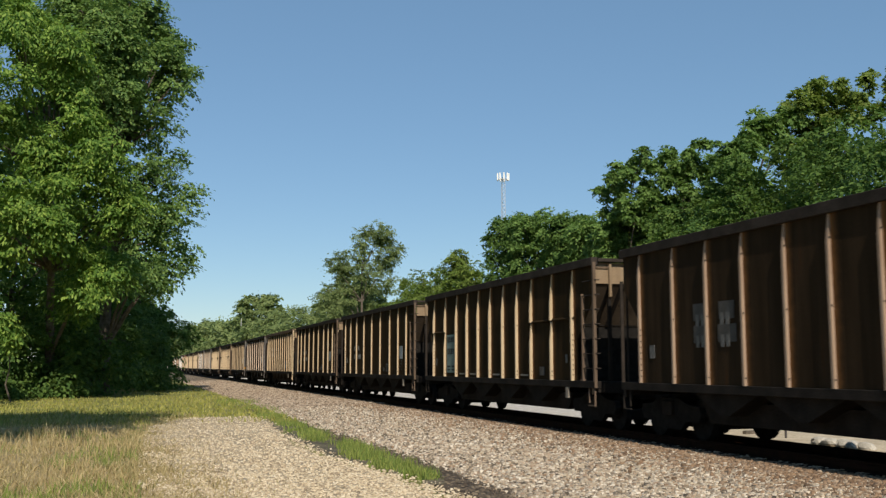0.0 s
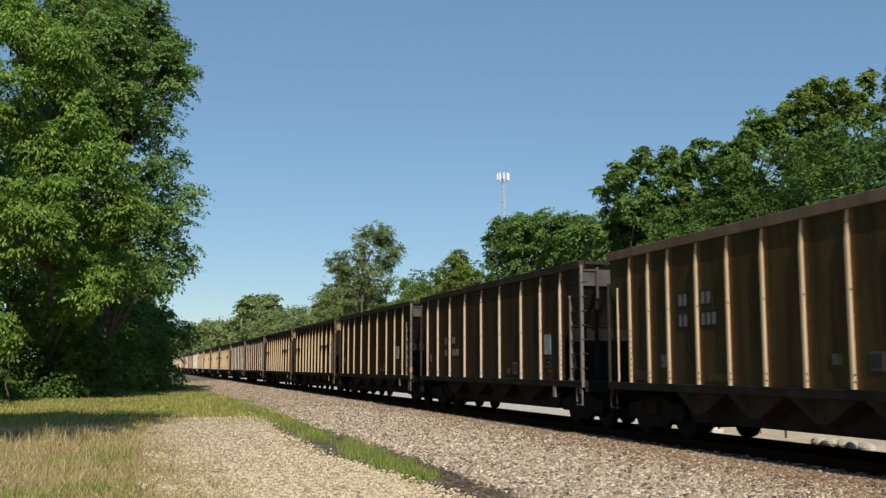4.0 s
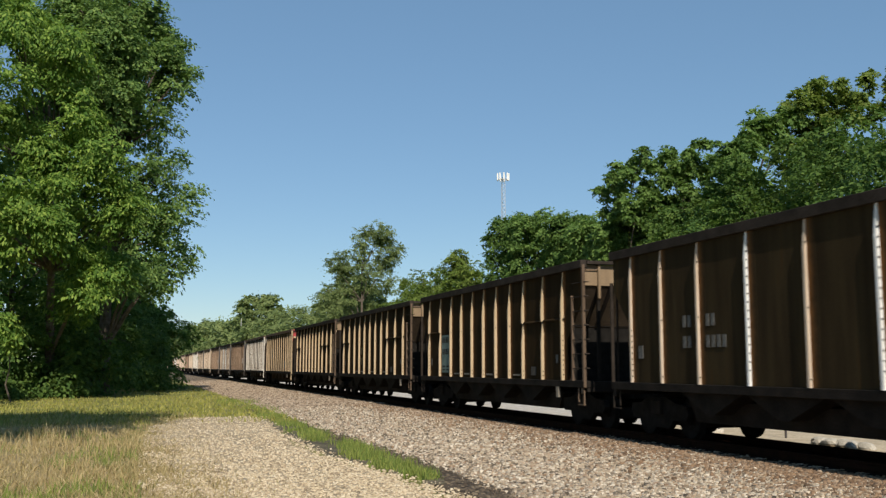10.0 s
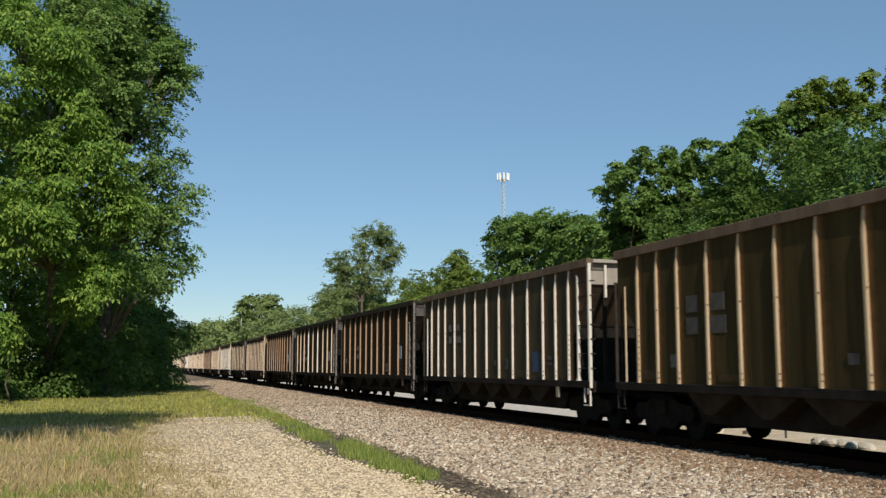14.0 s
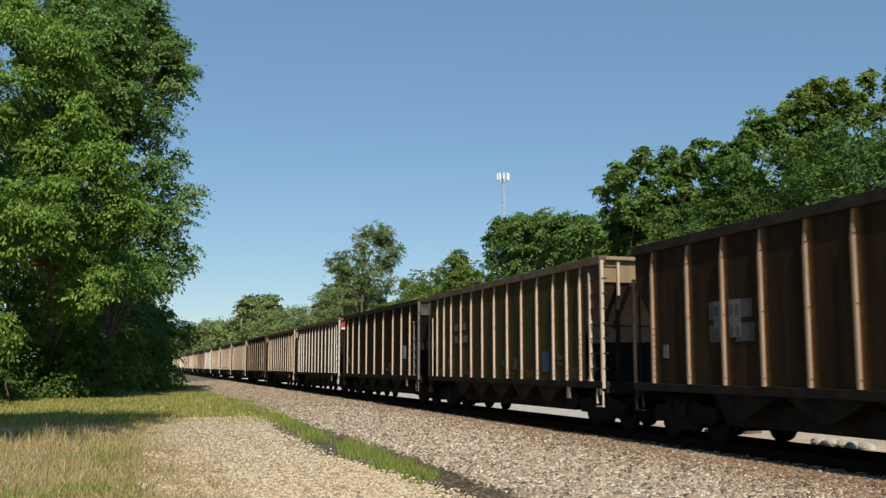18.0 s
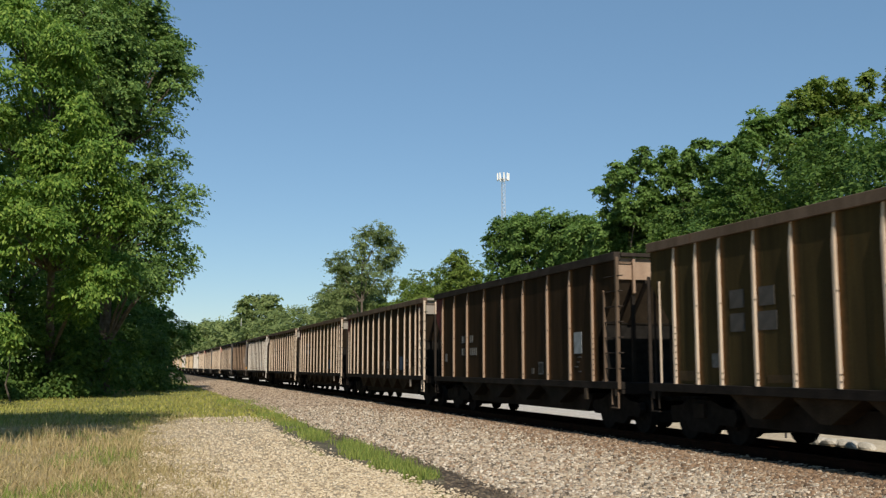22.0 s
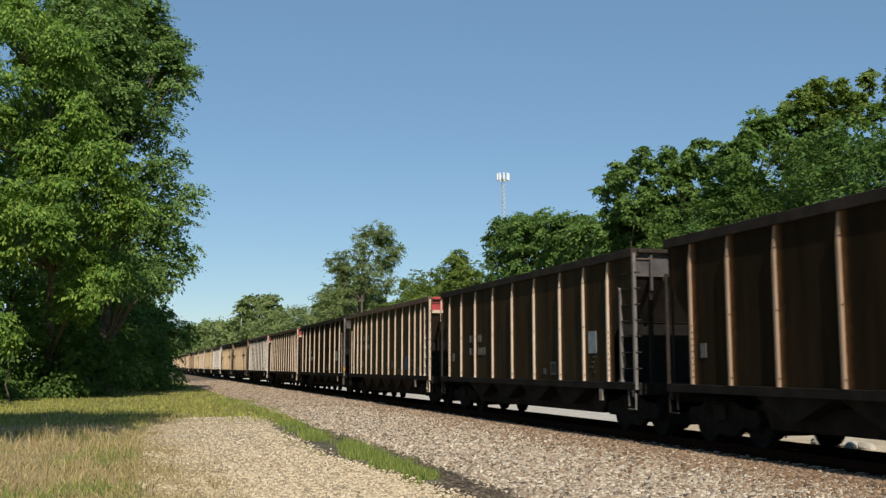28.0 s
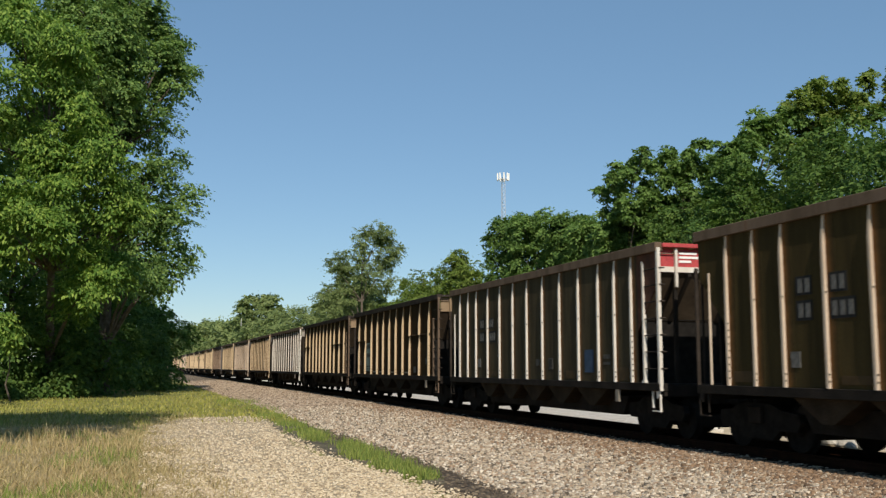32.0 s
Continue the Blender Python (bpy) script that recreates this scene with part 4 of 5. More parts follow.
def rung_mesh(e, inner):
    """A round rung from the inner stile to the corner post, turned a hand's width round the corner on to the end."""
    q = Shape().tube((-0.03, -e * inner, 0), (-0.03, e * 0.06, 0), 0.016, n=6) if inner else Shape()
    return q.tube((-0.03, e * 0.06, 0), (0.09, e * 0.06, 0), 0.016, n=6).mesh("rung")


def ladder(c, e, y, m, inner, tall):
    """The rungs at a near corner; at the front they span from a stile on the side to the corner post."""
    x = -1.57
    if inner:
        a = part("side_ladder", cached(("stile", tall), stile_mesh, 3.86 if tall else 3.36), m, c, at=(x, y - e * inner, 0))
        for k in range(7):
            part("rung", cached(("rung", e, inner), rung_mesh, e, inner), PAINT["chord"], a, at=(0.03, e * inner, 1.5 + k * 0.36))
    else:
        a = part("end_ladder", boxed("end_stile", -0.022, 0.022, -0.02, 0.02, SILL, 3.4), PAINT["chord"], c, at=(x + 0.16, y + e * 0.05, 0))
        for k in range(6):
            part("rung", cached(("rung", e, inner), rung_mesh, e, inner), PAINT["chord"], a, at=(-0.16, -e * 0.05, 1.5 + k * 0.36))


def stile_mesh(top):
    """A flat bar with a bevelled top and a foot on the sill."""
    return Shape().prism([(-0.03, SILL), (0.03, SILL), (0.03, top), (-0.03, top - 0.08)], "x", -0.035, 0.035).box(-0.05, 0.05, -0.05, 0.07, SILL, SILL + 0.05).mesh("stile")


def step_mesh():
    """A stirrup below the sill: a plate under the corner post and two hanging straps with a tread."""
    q = Shape().prism([(-0.05, 1.19), (0.09, 1.19), (0.05, 0.86), (-0.05, 0.92)], "x", -0.02, 0.02)
    return q.box(-0.02, 0.02, -0.09, -0.06, 0.60, 0.95).box(-0.02, 0.02, 0.22, 0.25, 0.66, 1.02).box(-0.03, 0.03, -0.09, 0.25, 0.585, 0.61).mesh("step")


def grab_mesh():
    """A grab iron with bent ends."""
    q = Shape()
    pts = [(-0.17, 0, 0.03), (-0.19, -0.05, 0.01), (-0.17, -0.05, -0.02), (0.17, -0.05, -0.02), (0.19, -0.05, 0.01), (0.17, 0, 0.03)]
    for p, r in zip(pts, pts[1:]):
        q.tube(p, r, 0.014, n=6)
    return q.mesh("grab_iron")


def end_wall_mesh(e):
    """The upright sheet under the slope sheet, with a lip along its top."""
    y = e * (HALF - 1.06)
    return Shape().box(-1.42, 1.42, y - 0.012, y + 0.012, SILL - 0.05, 2.60).box(-1.42, 1.42, y - 0.05, y + 0.05, 2.575, 2.62).mesh("end_wall")


def stiffener_mesh(e):
    """A bar under the slope sheet, from the end panel down to the end wall."""
    a, b = HALF - 0.10, HALF - 1.02
    return Shape().prism([(e * a, 3.60), (e * (a + 0.02), 3.50), (e * (b + 0.06), 2.56), (e * b, 2.64)], "x", -0.04, 0.04).mesh("slope_stiffener")


def corner_mesh():
    """The three-cornered sheet between the last stake and the end post (for the front end)."""
    a, b = HALF - 0.08, HALF - 1.12
    return Shape().prism([(-b, SILL + 0.95), (-b, TOP - 0.2), (-a, TOP - 0.2), (-a, 3.3)], "x", -0.011, 0.011).mesh("corner_sheet")


def chute_mesh(w):
    return Shape().prism([(-w, 1.04), (w, 1.04), (0.14, 0.60), (-0.14, 0.60)], "x", -1.44, 1.44).mesh("hopper_chute")


def wheel_mesh():
    s = Shape()
    s.tube((-0.9, 0, 0), (0.9, 0, 0), 0.075, n=10)
    for e in (-1, 1):
        s.tube((e * 0.685, 0, 0), (e * 0.71, 0, 0), 0.46, 0.455, 28)
        s.tube((e * 0.71, 0, 0), (e * 0.82, 0, 0), 0.425, 0.42, 28)
        s.tube((e * 0.82, 0, 0), (e * 0.86, 0, 0), 0.15, 0.13, 12)
    return s.mesh("wheelset")


def frame_mesh():
    prof = [(-1.25, 0.55), (-1.2, 0.70), (-0.75, 0.74), (-0.4, 0.86), (0.4, 0.86), (0.75, 0.74), (1.2, 0.70), (1.25, 0.55), (1.15, 0.38), (0.65, 0.38), (0.45, 0.20), (-0.45, 0.20), (-0.65, 0.38), (-1.15, 0.38)]
    return Shape().prism(prof, "x", -0.07, 0.07).mesh("side_frame")


CACHE = {}
AGED = {"pale": "aged_pale", "grey": "aged_pale", "tan": "aged_tan", "olive": "aged_tan"}


def cached(key, make, *args):
    if key not in CACHE:
        CACHE[key] = make(*args)
    return CACHE[key]


def boxed(name, x0, x1, y0, y1, z0, z1, c=0.01):
    key = (name, x0, x1, y0, y1, z0, z1)
    return cached(key, lambda: Shape().box(x0, x1, y0, y1, z0, z1, c).mesh(name))


def car(kind, paint, end, label, marks=(), white=(), rib_paint=None, foot=None, rear=None, side=None):
    """One open coal hopper; its front is towards -y and z = 0 is the rail top."""
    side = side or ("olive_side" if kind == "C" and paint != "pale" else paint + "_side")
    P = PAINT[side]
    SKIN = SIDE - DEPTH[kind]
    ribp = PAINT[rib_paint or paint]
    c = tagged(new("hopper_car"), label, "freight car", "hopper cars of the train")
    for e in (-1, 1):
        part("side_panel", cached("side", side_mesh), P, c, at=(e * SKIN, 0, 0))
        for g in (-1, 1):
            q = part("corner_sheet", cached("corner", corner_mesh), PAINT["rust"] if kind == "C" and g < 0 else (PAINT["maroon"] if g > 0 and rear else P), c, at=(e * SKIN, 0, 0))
            q.rotation_euler = (0, 0, 0 if g < 0 else math.pi)
        part("side_sill", boxed("side_sill", -0.14, 0.14, -HALF - 0.04, HALF + 0.04, SILL - 0.17, SILL), PAINT["sooty"], c, at=(e * 1.47, 0, 0))
        part("top_chord", boxed("top_chord", -0.09, 0.09, -HALF, HALF, TOP - 0.2, TOP), PAINT["fitting" if kind == "C" else "chord"], c, at=(e * 1.54, 0, 0))
        for k, d in enumerate(RIBS[kind]):
            notch = k in NOTCHED.get(kind, ())
            m = PAINT["white"] if k in white else ribp
            nb = 15 if k in white else 9 if k in (0, len(RIBS[kind]) - 1) else (5 if kind in "BD" else 4)
            r = part("rib", cached(("rib", kind, notch, nb), rib_mesh, notch, nb, 0.8 if kind == "A" else 0.5, DEPTH[kind]), m, c, at=(e * SKIN, d - HALF, 0))
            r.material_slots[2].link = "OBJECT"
            r.material_slots[2].material = RIB_BOUNCE[side]
            if e > 0:
                r.rotation_euler = (0, 0, math.pi)
    for e in (-1, 1):
        ep = PAINT[AGED.get(end, end)] if e < 0 else PAINT[rear or end]
        y = e * HALF
        part("end_panel", boxed("end_panel", -1.47, 1.47, -0.012, 0.012, 3.58, TOP - 0.12, 0.004), ep, c, at=(0, e * (HALF - 0.1), 0))
        slope = cached(("slope", e), lambda: Shape().prism([(e * (HALF - 0.1), 3.60), (e * (HALF - 0.13), 3.62), (e * 4.9, 1.08), (e * 4.93, 1.06)], "x", -1.46, 1.46).mesh("slope_sheet"))
        # shade below the end panel is put into these darker sheet colours
        part("slope_sheet", slope, PAINT["chord"] if end == "dark" else PAINT["slope"], c)
        if end == "red" and e < 0:
            part("end_stripe", boxed("end_stripe", -1.46, 1.46, -0.006, 0.006, 3.582, 3.70, 0.002), ribp, c, at=(0, -HALF + 0.08, 0))
        part("end_chord", boxed("end_chord", -1.47, 1.47, -0.10, 0.10, TOP - 0.11, TOP - 0.02), ep if e < 0 and kind == "C" else PAINT["chord"], c, at=(0, e * (HALF - 0.04), 0))
        part("end_sill", boxed("end_sill", -1.5, 1.5, -0.16, 0.16, SILL - 0.28, SILL - 0.03), PAINT["sooty"], c, at=(0, e * (HALF - 0.14), 0))
        part("end_platform", boxed("end_platform", -1.4, 1.4, -0.48, 0.48, SILL - 0.06, SILL - 0.02), PAINT["sooty"], c, at=(0, e * (HALF - 0.55), 0))
        # the leading car's shadow on this wall is put in as near-black steel
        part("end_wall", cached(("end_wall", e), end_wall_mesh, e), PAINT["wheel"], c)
        for x in (-1.1, 0.42):
            part("end_post", boxed("end_post", -0.032, 0.032, -0.06, 0.02, 3.25, TOP - 0.12), ep if kind != "C" else ribp, c, at=(x, e * (HALF - 0.07), 0))
            for w in (0.04, 0.36):
                part("slope_stiffener", cached(("stiffener", e), stiffener_mesh, e), PAINT["sooty"], c, at=(x + w, 0, 0))
            part("end_strut", boxed("end_strut", -0.04, 0.04, -0.04, 0.04, SILL, 3.22, 0), PAINT["sooty"], c, at=(x, e * (HALF - 0.12), 0))
        if e < 0:
            part("grab_iron", cached("grab", grab_mesh), PAINT["fitting"], c, at=(-1.32, -HALF + 0.09, 4.0))
        part("coupler", cached(("coupler", e), lambda: Shape().box(-0.09, 0.09, e * (HALF - 0.2), e * 7.9, 0.78, 0.98, 0.02).box(-0.17, 0.15, e * 7.72, e * 8.085, 0.74, 1.02, 0.04).mesh("coupler")), PAINT["wheel"], c)
        bare = PAINT["chord"] if e > 0 else (ribp if kind == "C" else (PAINT["dull"] if end == "dark" else PAINT["fitting"]))
        for w in (-1, 1):
            part("corner_post", boxed("corner_post" if e < 0 else "rear_post", -0.04, 0.04, -0.045 if e < 0 else -0.02, 0.045 if e < 0 else 0.02, SILL - 0.17, TOP - 0.12 if e < 0 else 3.5), bare, c, at=(w * 1.57, y, 0))
        part("step", cached(("step", e), step_mesh), bare, c, at=(-1.57, y - e * 0.1, 0)).rotation_euler = (0, 0, 0 if e < 0 else math.pi)
        ladder(c, e, y, bare, 0.66 if e < 0 else 0, kind == "C")
        if e > 0 and kind == "C":
            part("rear_stile", boxed("rear_stile", -0.022, 0.022, -0.02, 0.02, SILL, 3.36), ribp, c, at=(-1.57, y - 0.45, 0))
        # truck
        t = part("truck", boxed("truck_bolster", -1.15, 1.15, -0.2, 0.2, 0.5, 0.8), PAINT["sooty"], c, at=(0, e * 6.17, 0))
        part("brake_beam", boxed("brake_beam", -0.62, 0.62, -1.2, 1.2, 0.24, 0.5, 0.03), PAINT["sooty"], t)
        for w in (-1, 1):
            part("side_frame", cached("sideframe", frame_mesh), PAINT["wheel"], t, at=(w * 1.0, 0, 0))
            part("wheelset", cached("wheels", wheel_mesh), PAINT["wheel"], t, at=(0, w * 0.89, 0.42))
    part("tag_plate", boxed("tag_plate", -0.03, 0.03, -0.085, 0.085, 0.74, 1.02), PAINT["slope"] if paint == "brown" else PAINT["tag"], c, at=(-1.58, -HALF + {"C": 1.95, "A": 1.6}.get(kind, 1.7), 0))
    part("centre_sill", boxed("centre_sill", -0.28, 0.28, -HALF - 0.1, HALF + 0.1, 0.74, 1.04), PAINT["sooty"], c)
    if kind == "A":
        for y0, y1 in ((1.22 - HALF, 4.04 - HALF), (12.30 - HALF, 13.98 - HALF)):
            for e in (-1, 1):
                part("side_ledge", cached(("ledge", e, y0), lambda: Shape().prism([(0, SHELF + 0.07), (e * 0.05, SHELF + 0.02), (e * 0.05, SHELF), (0, SHELF)], "y", y0, y1).mesh("side_ledge")), P, c, at=(e * (SKIN + 0.012), 0, 0))
    n = 5 if kind == "C" else 4
    for k in range(n):
        part("hopper_chute", cached(("chute", n), chute_mesh, 4.55 / n), PAINT["chute"] if kind == "C" else PAINT["sooty"], c, at=(0, (k - (n - 1) / 2) * 9.3 / n, 0))
    part("hopper_gate", cached("doors", lambda: Shape().prism([(-4.9, 0.84), (4.9, 0.84), (4.6, 0.40), (-4.6, 0.40)], "x", -1.05, 1.05).mesh("hopper_gate")), PAINT["sooty"], c)
    for (d, z, w, h, m) in marks:
        part("marking", boxed("marking", -0.006, 0.006, -w / 2, w / 2, -h / 2, h / 2, 0), PAINT[m], c, at=(-SKIN - 0.018 - {"backing": -0.002, "black": 0.008, "letter": 0.004, "grime": 0.006 if h < 0.25 else 0.0}.get(m, 0.0), d * 1.016 - HALF, z))
    if foot:
        part("corner_marker", boxed("corner_marker", -0.05, 0.05, -0.055, 0.05, 1.30, 1.52), PAINT[foot], c, at=(-1.57, -HALF - 0.012, 0))
    return c


def words(d, z, rows, paint="letter", h=0.24, w=0.11):
    """Rows of plain bars in the size of stencilled characters, read towards the front; a string of 1 and blanks."""
    out = []
    for k, row in enumerate(rows):
        for i, ch in enumerate(row):
            if ch != " ":
                out.append((d - i * (w + 0.075), z - k * 0.42, w, h, paint))
    return out


def marks_for(kind, k, near=True):
    m = []
    if kind in "BD":
        m += [(2.16, 2.14, 0.44, 0.54, "placard"), (4.52, 1.50, 0.34, 0.34, "letter"), (4.52, 1.50, 0.26, 0.26, "black"), (5.1, 1.42, 0.18, 0.16, "grime"), (13.11, 1.86, 0.20, 0.28, "letter")]
        m += [(2.05 + 0.1 * (i % 3), 1.78 - 0.12 * i, 0.2 - 0.05 * (i % 2), 0.03, "grime") for i in range(4)]
        if k in (-1, 8, 17, 18):
            m += [(11.2, 2.62, 0.5, 0.34, "grime"), (10.3, 2.62, 0.5, 0.34, "grime"), (11.2, 2.18, 0.5, 0.34, "grime"), (10.3, 2.18, 0.6, 0.34, "grime")]
        if k in (5, 19, 27):
            return m
        if k == 17:
            return m + [(11.15, 2.45, 0.30, 0.70, "letter"), (10.6, 2.45, 0.36, 0.70, "letter")] + words(11.2, 2.6, ("1", "1"), "grime", 0.2) + words(10.7, 2.6, ("11", "11"), "grime", 0.2)
        m += words(11.3, 2.46, ("11", "11")) + words(10.45, 2.46, ("11", "1111" if kind == "B" else "11"))
    if kind == "A":
        if k in (0, 7, 10, 33):
            m += [(11.44, 2.0, 1.0, 1.34, "teal"), (11.66, 1.55, 0.3, 0.06, "black"), (11.2, 1.55, 0.32, 0.06, "black"), (11.66, 1.43, 0.26, 0.05, "black"), (11.2, 1.43, 0.3, 0.05, "black")] + words(11.75, 2.5, ("1111", "1111"), "black", 0.2, 0.12)
        else:
            m += [(9.1, 2.3, 1.0, 0.34, "ochre"), (9.1, 1.8, 1.0, 0.34, "ochre")]
        if k in (7, 6, 12):
            m += [(1.9, 1.95, 0.5, 0.55, "ochre")]
        m += [(3.3, 1.42, 0.34, 0.24, "grime"), (1.7, 1.75, 0.12, 0.22, "letter"), (13.2, 1.72, 0.14, 0.26, "grime")]
        m += [(d, 1.30, 0.56, 0.05, "tag") for d in (10.2, 9.1, 6.9, 4.6)]
    if kind == "C":
        m += [(5.75, 1.62, 0.30, 0.30, "grime"), (5.75, 1.63, 0.22, 0.22, "black"), (6.62, 1.66, 0.26, 0.18, "grime"), (3.42, 1.68, 0.50, 0.56, "blue"), (1.62, 1.38, 0.46, 0.30, "ochre"), (4.5, 1.34, 0.6, 0.2, "ochre"), (2.45, 1.78, 0.36, 0.10, "grime"), (2.45, 1.62, 0.36, 0.07, "grime"), (11.95 if k < 28 else 11.45, 1.66, 0.24, 0.27, "letter"), (12.95, 1.36, 0.62, 0.20, "ochre"), (10.0, 1.33, 0.7, 0.14, "ochre")]
        if k in (13, 21):
            m += [(11.2, 2.8, 0.45, 0.34, "grime"), (10.3, 2.8, 0.45, 0.34, "grime"), (11.2, 2.36, 0.45, 0.34, "grime"), (10.3, 2.36, 0.55, 0.34, "grime")]
        if k in (13, 20, 21, 23):
            return m if near else []
        m += words(11.27, 2.90, ("11", "11")) + words(10.43, 2.90, ("11", "111"))
        m += [(11.18, 2.48, 0.42, 0.34, "backing"), (10.25, 2.48, 0.60, 0.34, "backing"), (11.18, 2.90, 0.42, 0.32, "backing"), (10.34, 2.90, 0.42, 0.32, "backing")]
    return m if near else [p for p in m if p[4] in ("placard", "teal", "blue")]


CARS = {
    -1: ("D", "brown", "tan"), 0: ("A", "tan", "tan"), 1: ("B", "tan", "tan"), 2: ("B", "tan", "tan"), 3: ("C", "tan", "tan"), 4: ("B", "grey", "dark"), 5: ("B", "tan", "dark"),
    6: ("A", "tan", "tan"), 7: ("A", "tan", "tan"), 8: ("B", "grey", "dark"), 9: ("B", "grey", "dark"), 10: ("A", "tan", "tan"), 11: ("A", "tan", "tan"), 12: ("A", "tan", "tan"),
    13: ("C", "olive", "red"), 14: ("C", "pale", "pale"), 15: ("D", "brown", "dark"), 16: ("B", "grey", "dark"), 17: ("D", "brown", "dark"), 18: ("C", "grey", "tan"), 19: ("B", "grey", "dark"),
    20: ("C", "pale", "red"), 21: ("C", "grey", "grey"), 22: ("B", "brown", "brown"), 23: ("C", "grey", "grey"), 24: ("C", "grey", "grey"), 25: ("C", "grey", "grey"), 26: ("C", "pale", "pale"),
    27: ("B", "brown", "dark"), 28: ("B", "grey", "dark"), 29: ("C", "grey", "red"), 30: ("B", "grey", "dark"), 31: ("C", "grey", "red"), 32: ("C", "pale", "red"), 33: ("A", "tan", "tan"), 34: ("A", "tan", "tan"),
    35: ("C", "pale", "pale"), 36: ("C", "tan", "dark"), 37: ("C", "grey", "dark"), 38: ("C", "tan", "dark"), 39: ("B", "brown", "dark"), 40: ("C", "tan", "tan"), 41: ("A", "tan", "tan"), 42: ("A", "tan", "tan"), 43: ("C", "tan", "tan"),
    44: ("B", "tan", "tan"), 45: ("C", "grey", "tan"), 46: ("A", "tan", "tan"),
}
WORDS = {"tan": "weathered tan", "brown": "rust-brown", "grey": "grey-brown", "pale": "pale grey", "olive": "olive-brown", "dark": "dark grey", "red": "red"}
TRAIN = {}
SLACK = {0: -0.06, 1: 0.08, 7: 0.05, 8: 0.12, 10: 0.05, 11: 0.13, 13: 0.08, 18: 0.09, 19: 0.09, 28: -0.08}      # metres by which couplings hold a car back
rng = np.random.default_rng(5)
for k in range(-2, 54):
    kind, paint, end = CARS.get(k, (("C", "B", "A", "C")[int(rng.integers(4))], ("tan", "grey", "pale", "tan", "brown")[int(rng.integers(5))], ("tan", "pale", "dark", "tan")[int(rng.integers(4))]))
    label = WORDS[paint] + (" notched" if kind == "A" else "") + "-rib open coal hopper car with " + WORDS[end] + " end"
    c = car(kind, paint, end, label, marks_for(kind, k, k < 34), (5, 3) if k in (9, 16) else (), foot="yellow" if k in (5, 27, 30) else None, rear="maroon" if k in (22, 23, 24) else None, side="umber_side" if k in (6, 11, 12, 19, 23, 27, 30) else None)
    TRAIN[k] = c
    if end == "red":
        for i, w in enumerate((0.44, 0.50, 0.30)):
            part("lettering", boxed("end_bar", -w / 2, w / 2, -0.006, 0.006, -0.026, 0.026, 0), PAINT["white"], c, at=(-1.0 + w / 2, -HALF + 0.08, 4.0 - 0.09 * i))

# ---- the cell tower ----
tower = tagged(new("cell_tower"), "slim steel lattice mast with white panel antennas on top", "cell tower")
tx, ty, th = 113.8, 300.0, 63.6
tower.location = (tx, ty, 0)
mast = Shape()
for k in range(3):
    a = k * 2.094
    mast.tube((0.7 * math.cos(a), 0.7 * math.sin(a), 0), (0.7 * math.cos(a), 0.7 * math.sin(a), th), 0.09, n=5)
for j in range(42):
    z = j * 1.5
    for k in range(3):
        a, b = k * 2.094, (k + 1) * 2.094
        mast.tube((0.7 * math.cos(a), 0.7 * math.sin(a), z), (0.7 * math.cos(b), 0.7 * math.sin(b), z + 1.5), 0.05, n=4)
part("mast", mast.mesh("mast"), STEEL, tower)
head_ring = Shape()
for k in range(3):
    a, b = k * 2.094 + 0.5, (k + 1) * 2.094 + 0.5
    head_ring.tube((2 * math.cos(a), 2 * math.sin(a), th - 0.7), (2 * math.cos(b), 2 * math.sin(b), th - 0.7), 0.09, n=5)
    head_ring.tube((0, 0, th - 0.7), (2 * math.cos(a), 2 * math.sin(a), th - 0.7), 0.09, n=5)
part("platform", head_ring.mesh("platform"), STEEL, tower)
pan = Shape().box(-0.22, 0.22, -0.12, 0.12, -1.2, 1.2, 0.03).mesh("antenna_panel")
for k in range(9):
    a = k * 0.698 + 0.3
    part("antenna_panel", pan, PAINT["white"], tower, at=(1.9 * math.cos(a), 1.9 * math.sin(a), th + 0.1))

# ---- small things beyond the track ----
box = tagged(new("junction_box"), "small white trackside box on a concrete block with a dark cap", "junction box")
box.scale = (0.68, 0.68, 0.72)
box.location = (14.72, 23.18, -0.2)
part("base", Shape().box(-0.32, 0.32, -0.22, 0.22, -0.1, 0.14, 0.03).mesh("base"), CONCRETE, box)
part("housing", Shape().box(-0.20, 0.10, -0.14, 0.14, 0.14, 0.42, 0.02).mesh("housing"), PAINT["white"], box)
part("cap", Shape().box(-0.03, 0.22, -0.10, 0.10, 0.14, 0.50, 0.03).mesh("cap"), PAINT["black"], box)
plank = tagged(new("timber", Shape().box(-0.28, 0.28, -0.07, 0.07, 0.0, 0.09, 0.012).mesh("timber")), "short weathered timber lying on the gravel", "timber")
plank.data.materials.append(BARK)
plank.matrix_world = pose(15.32, 22.36, -0.19, 0, 0, 12)
post = tagged(new("marker_post", Shape().tube((0, 0, -0.1), (0, 0, 0.62), 0.03, 0.028, 8).tube((0, 0, 0.62), (0, 0, 0.64), 0.045, 0.03, 8).mesh("marker_post")), "thin dark steel marker post beside the track", "post")
post.data.materials.append(PAINT["dark"])
post.location = (15.26, 20.88, -0.2)
rock = random.Random(9)
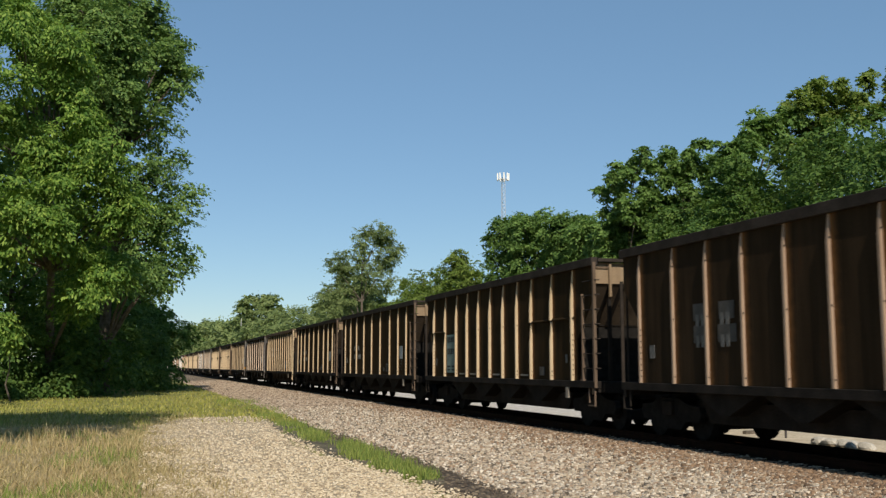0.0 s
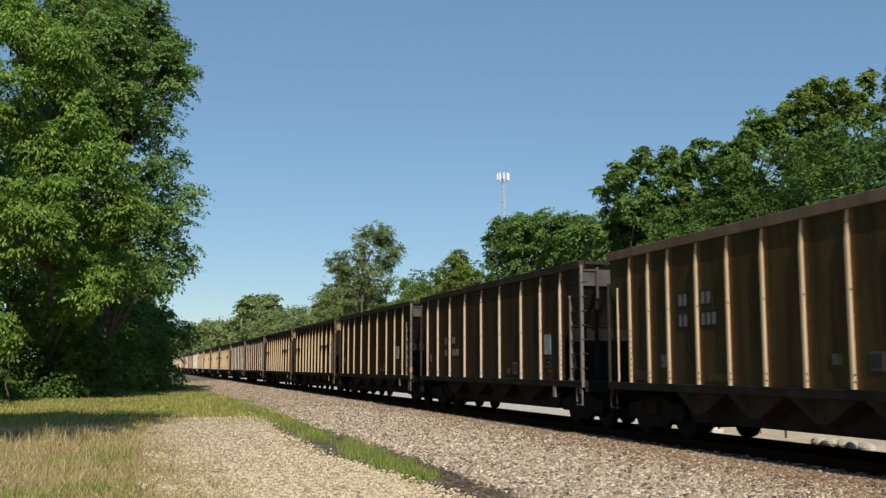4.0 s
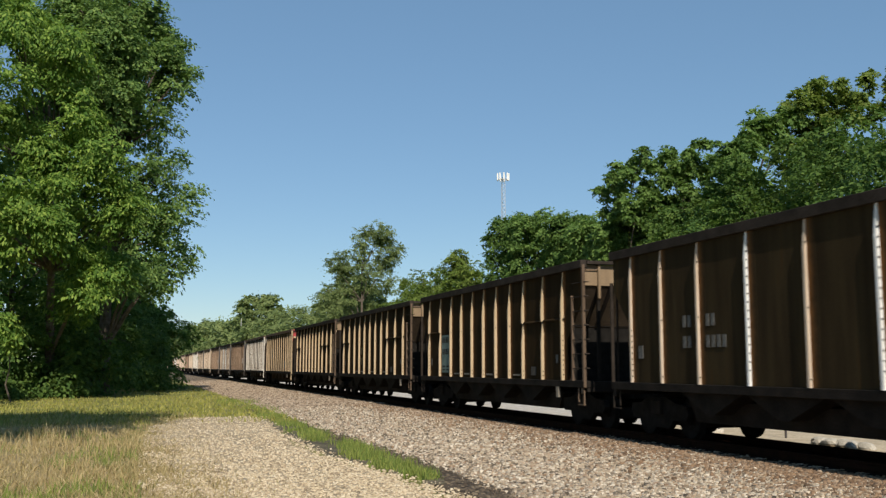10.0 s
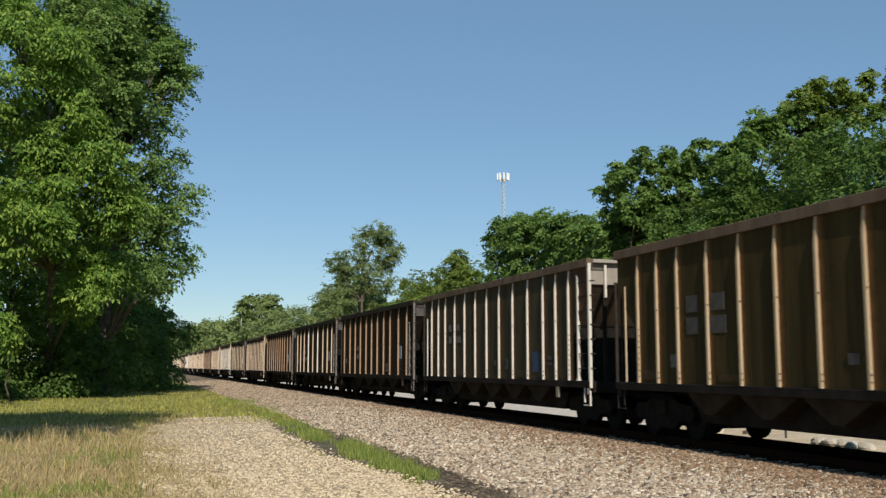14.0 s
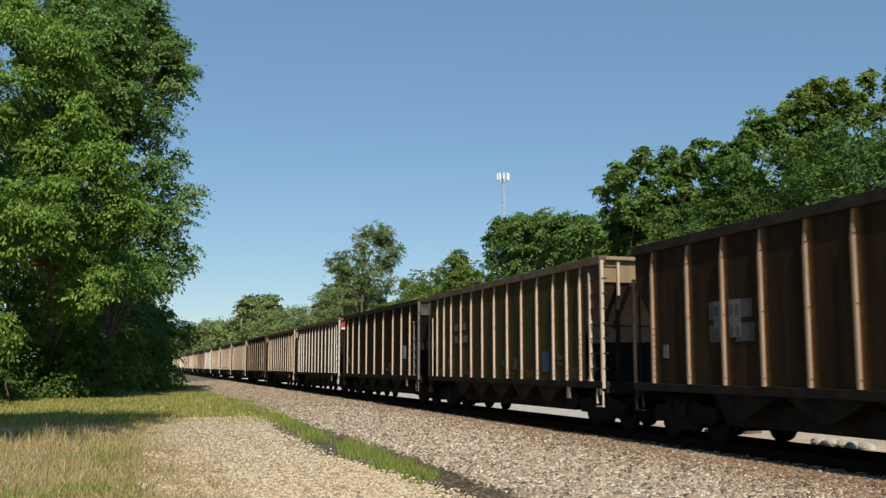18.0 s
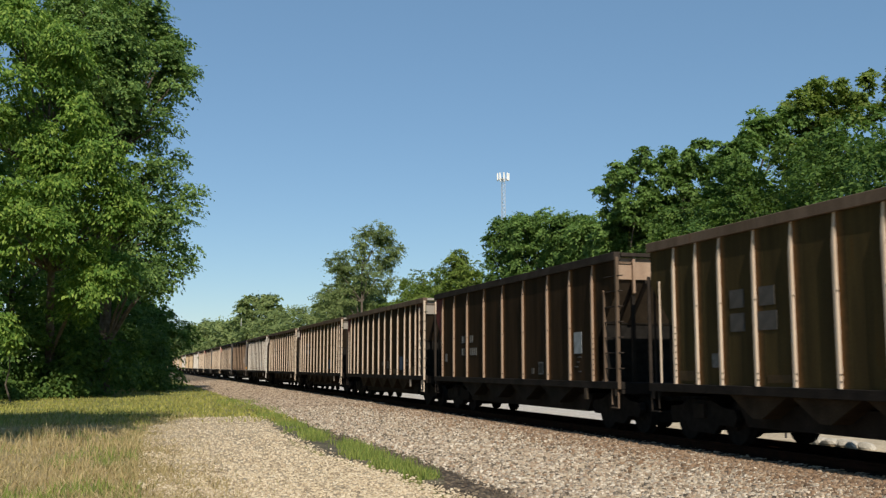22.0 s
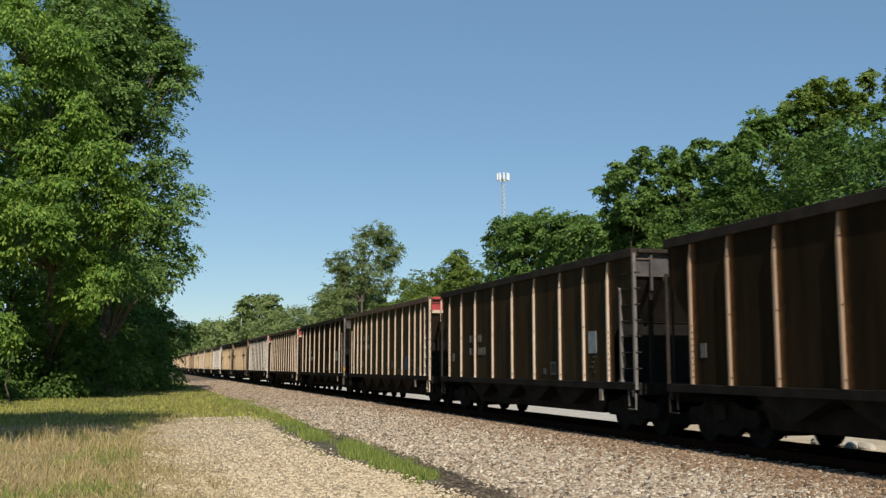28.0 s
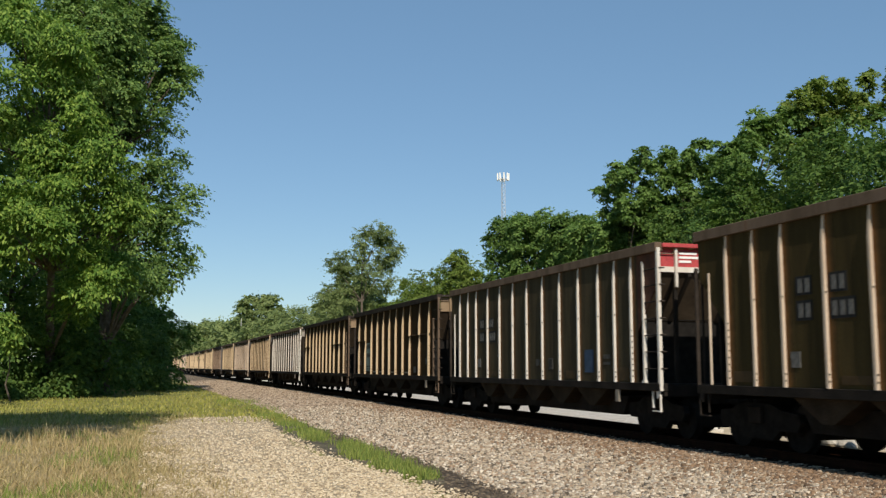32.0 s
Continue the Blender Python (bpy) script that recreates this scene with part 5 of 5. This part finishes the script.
for i in range(7):
    u = i / 6
    bm = bmesh.new()
    bmesh.ops.create_icosphere(bm, subdivisions=2, radius=0.16)
    for v in bm.verts:
        v.co *= 1 + 0.35 * noise.noise(v.co * 6 + Vector((i * 3.0, 0, 0)))
        v.co.x *= 1.5
        v.co.z *= 0.7
    me = bpy.data.meshes.new("rock")
    bm.to_mesh(me)
    bm.free()
    me.materials.append(CONCRETE)
    st = tagged(new("rock", me), "pale broken stone lying beyond the rails", "rock", "stones beyond the rails")
    st.matrix_world = pose(14.88 + (14.68 - 14.88) * u + rock.uniform(-0.1, 0.1), 19.15 + (17.46 - 19.15) * u, -0.14, 0, 0, rock.uniform(0, 180))
far_pole = tagged(new("pole", Shape().tube((0, 0, -0.3), (0, 0, 13.6), 0.07, 0.05, 8).mesh("pole")), "pale slim pole standing far off among the trees", "pole")
far_pole.data.materials.append(PAINT["white"])
far_pole.location = (25.0, 252.0, 0)

# ---- movement ----
KNOTS = [(0, 22.0), (2, 22.55), (4, 22.66), (7, 22.66), (10, 22.5), (13, 22.35), (17, 21.6), (21, 20.9), (25, 20.22), (29, 19.8), (32, 18.8)]


def front_at(t):
    """Where the front post of the car numbered t stands at t seconds; a smooth curve through the knots."""
    ts, vs = [k[0] for k in KNOTS], [k[1] for k in KNOTS]
    sl = np.gradient(vs, ts)
    i = min(len(ts) - 2, max(0, int(np.searchsorted(ts, t, "right")) - 1))
    h = ts[i + 1] - ts[i]
    u = (t - ts[i]) / h
    return ((2 * u ** 3 - 3 * u ** 2 + 1) * vs[i] + (u ** 3 - 2 * u ** 2 + u) * h * sl[i] + (3 * u ** 2 - 2 * u ** 3) * vs[i + 1] + (u ** 3 - u ** 2) * h * sl[i + 1])


def motions():
    for k, c in TRAIN.items():
        walk(c, [(float(t), pose(TRACK, front_at(t) + (k - t) * PITCH_CAR + HALF + SLACK.get(k, 0.0), 0)) for t in range(33)])
    # wheels roll with the train; the same roll serves every car
    roll = {}
    for k, c in TRAIN.items():
        for n, ob in enumerate(o for o in c.children_recursive if o.name.split(".")[0] == "wheelset"):
            if n not in roll:
                x, y, z = ob.location
                rows = []
                for f in range(961):
                    t = f / FPS
                    run = front_at(t) - t * PITCH_CAR
                    rows.append((t, pose(x, y, z, math.degrees(-run / 0.42) % 360)))
                walk(ob, rows)
                roll[n] = ob.animation_data
            else:
                ob.rotation_mode = "QUATERNION"
                ob.animation_data_create()
                ob.animation_data.action = roll[n].action
                ob.animation_data.action_slot = roll[n].action_slot
    # boughs stir in the wind
    rs = random.Random(4)
    for b in SWAY:
        x, y, z = b.location
        p, q, a = rs.uniform(0, 6.28), rs.uniform(0, 6.28), rs.uniform(0.5, 1.1)
        walk(b, [(t * 0.5, pose(x, y, z, a * math.sin(1.9 * t * 0.5 + p), 0.8 * a * math.sin(1.3 * t * 0.5 + q), 0)) for t in range(65)])


motions()
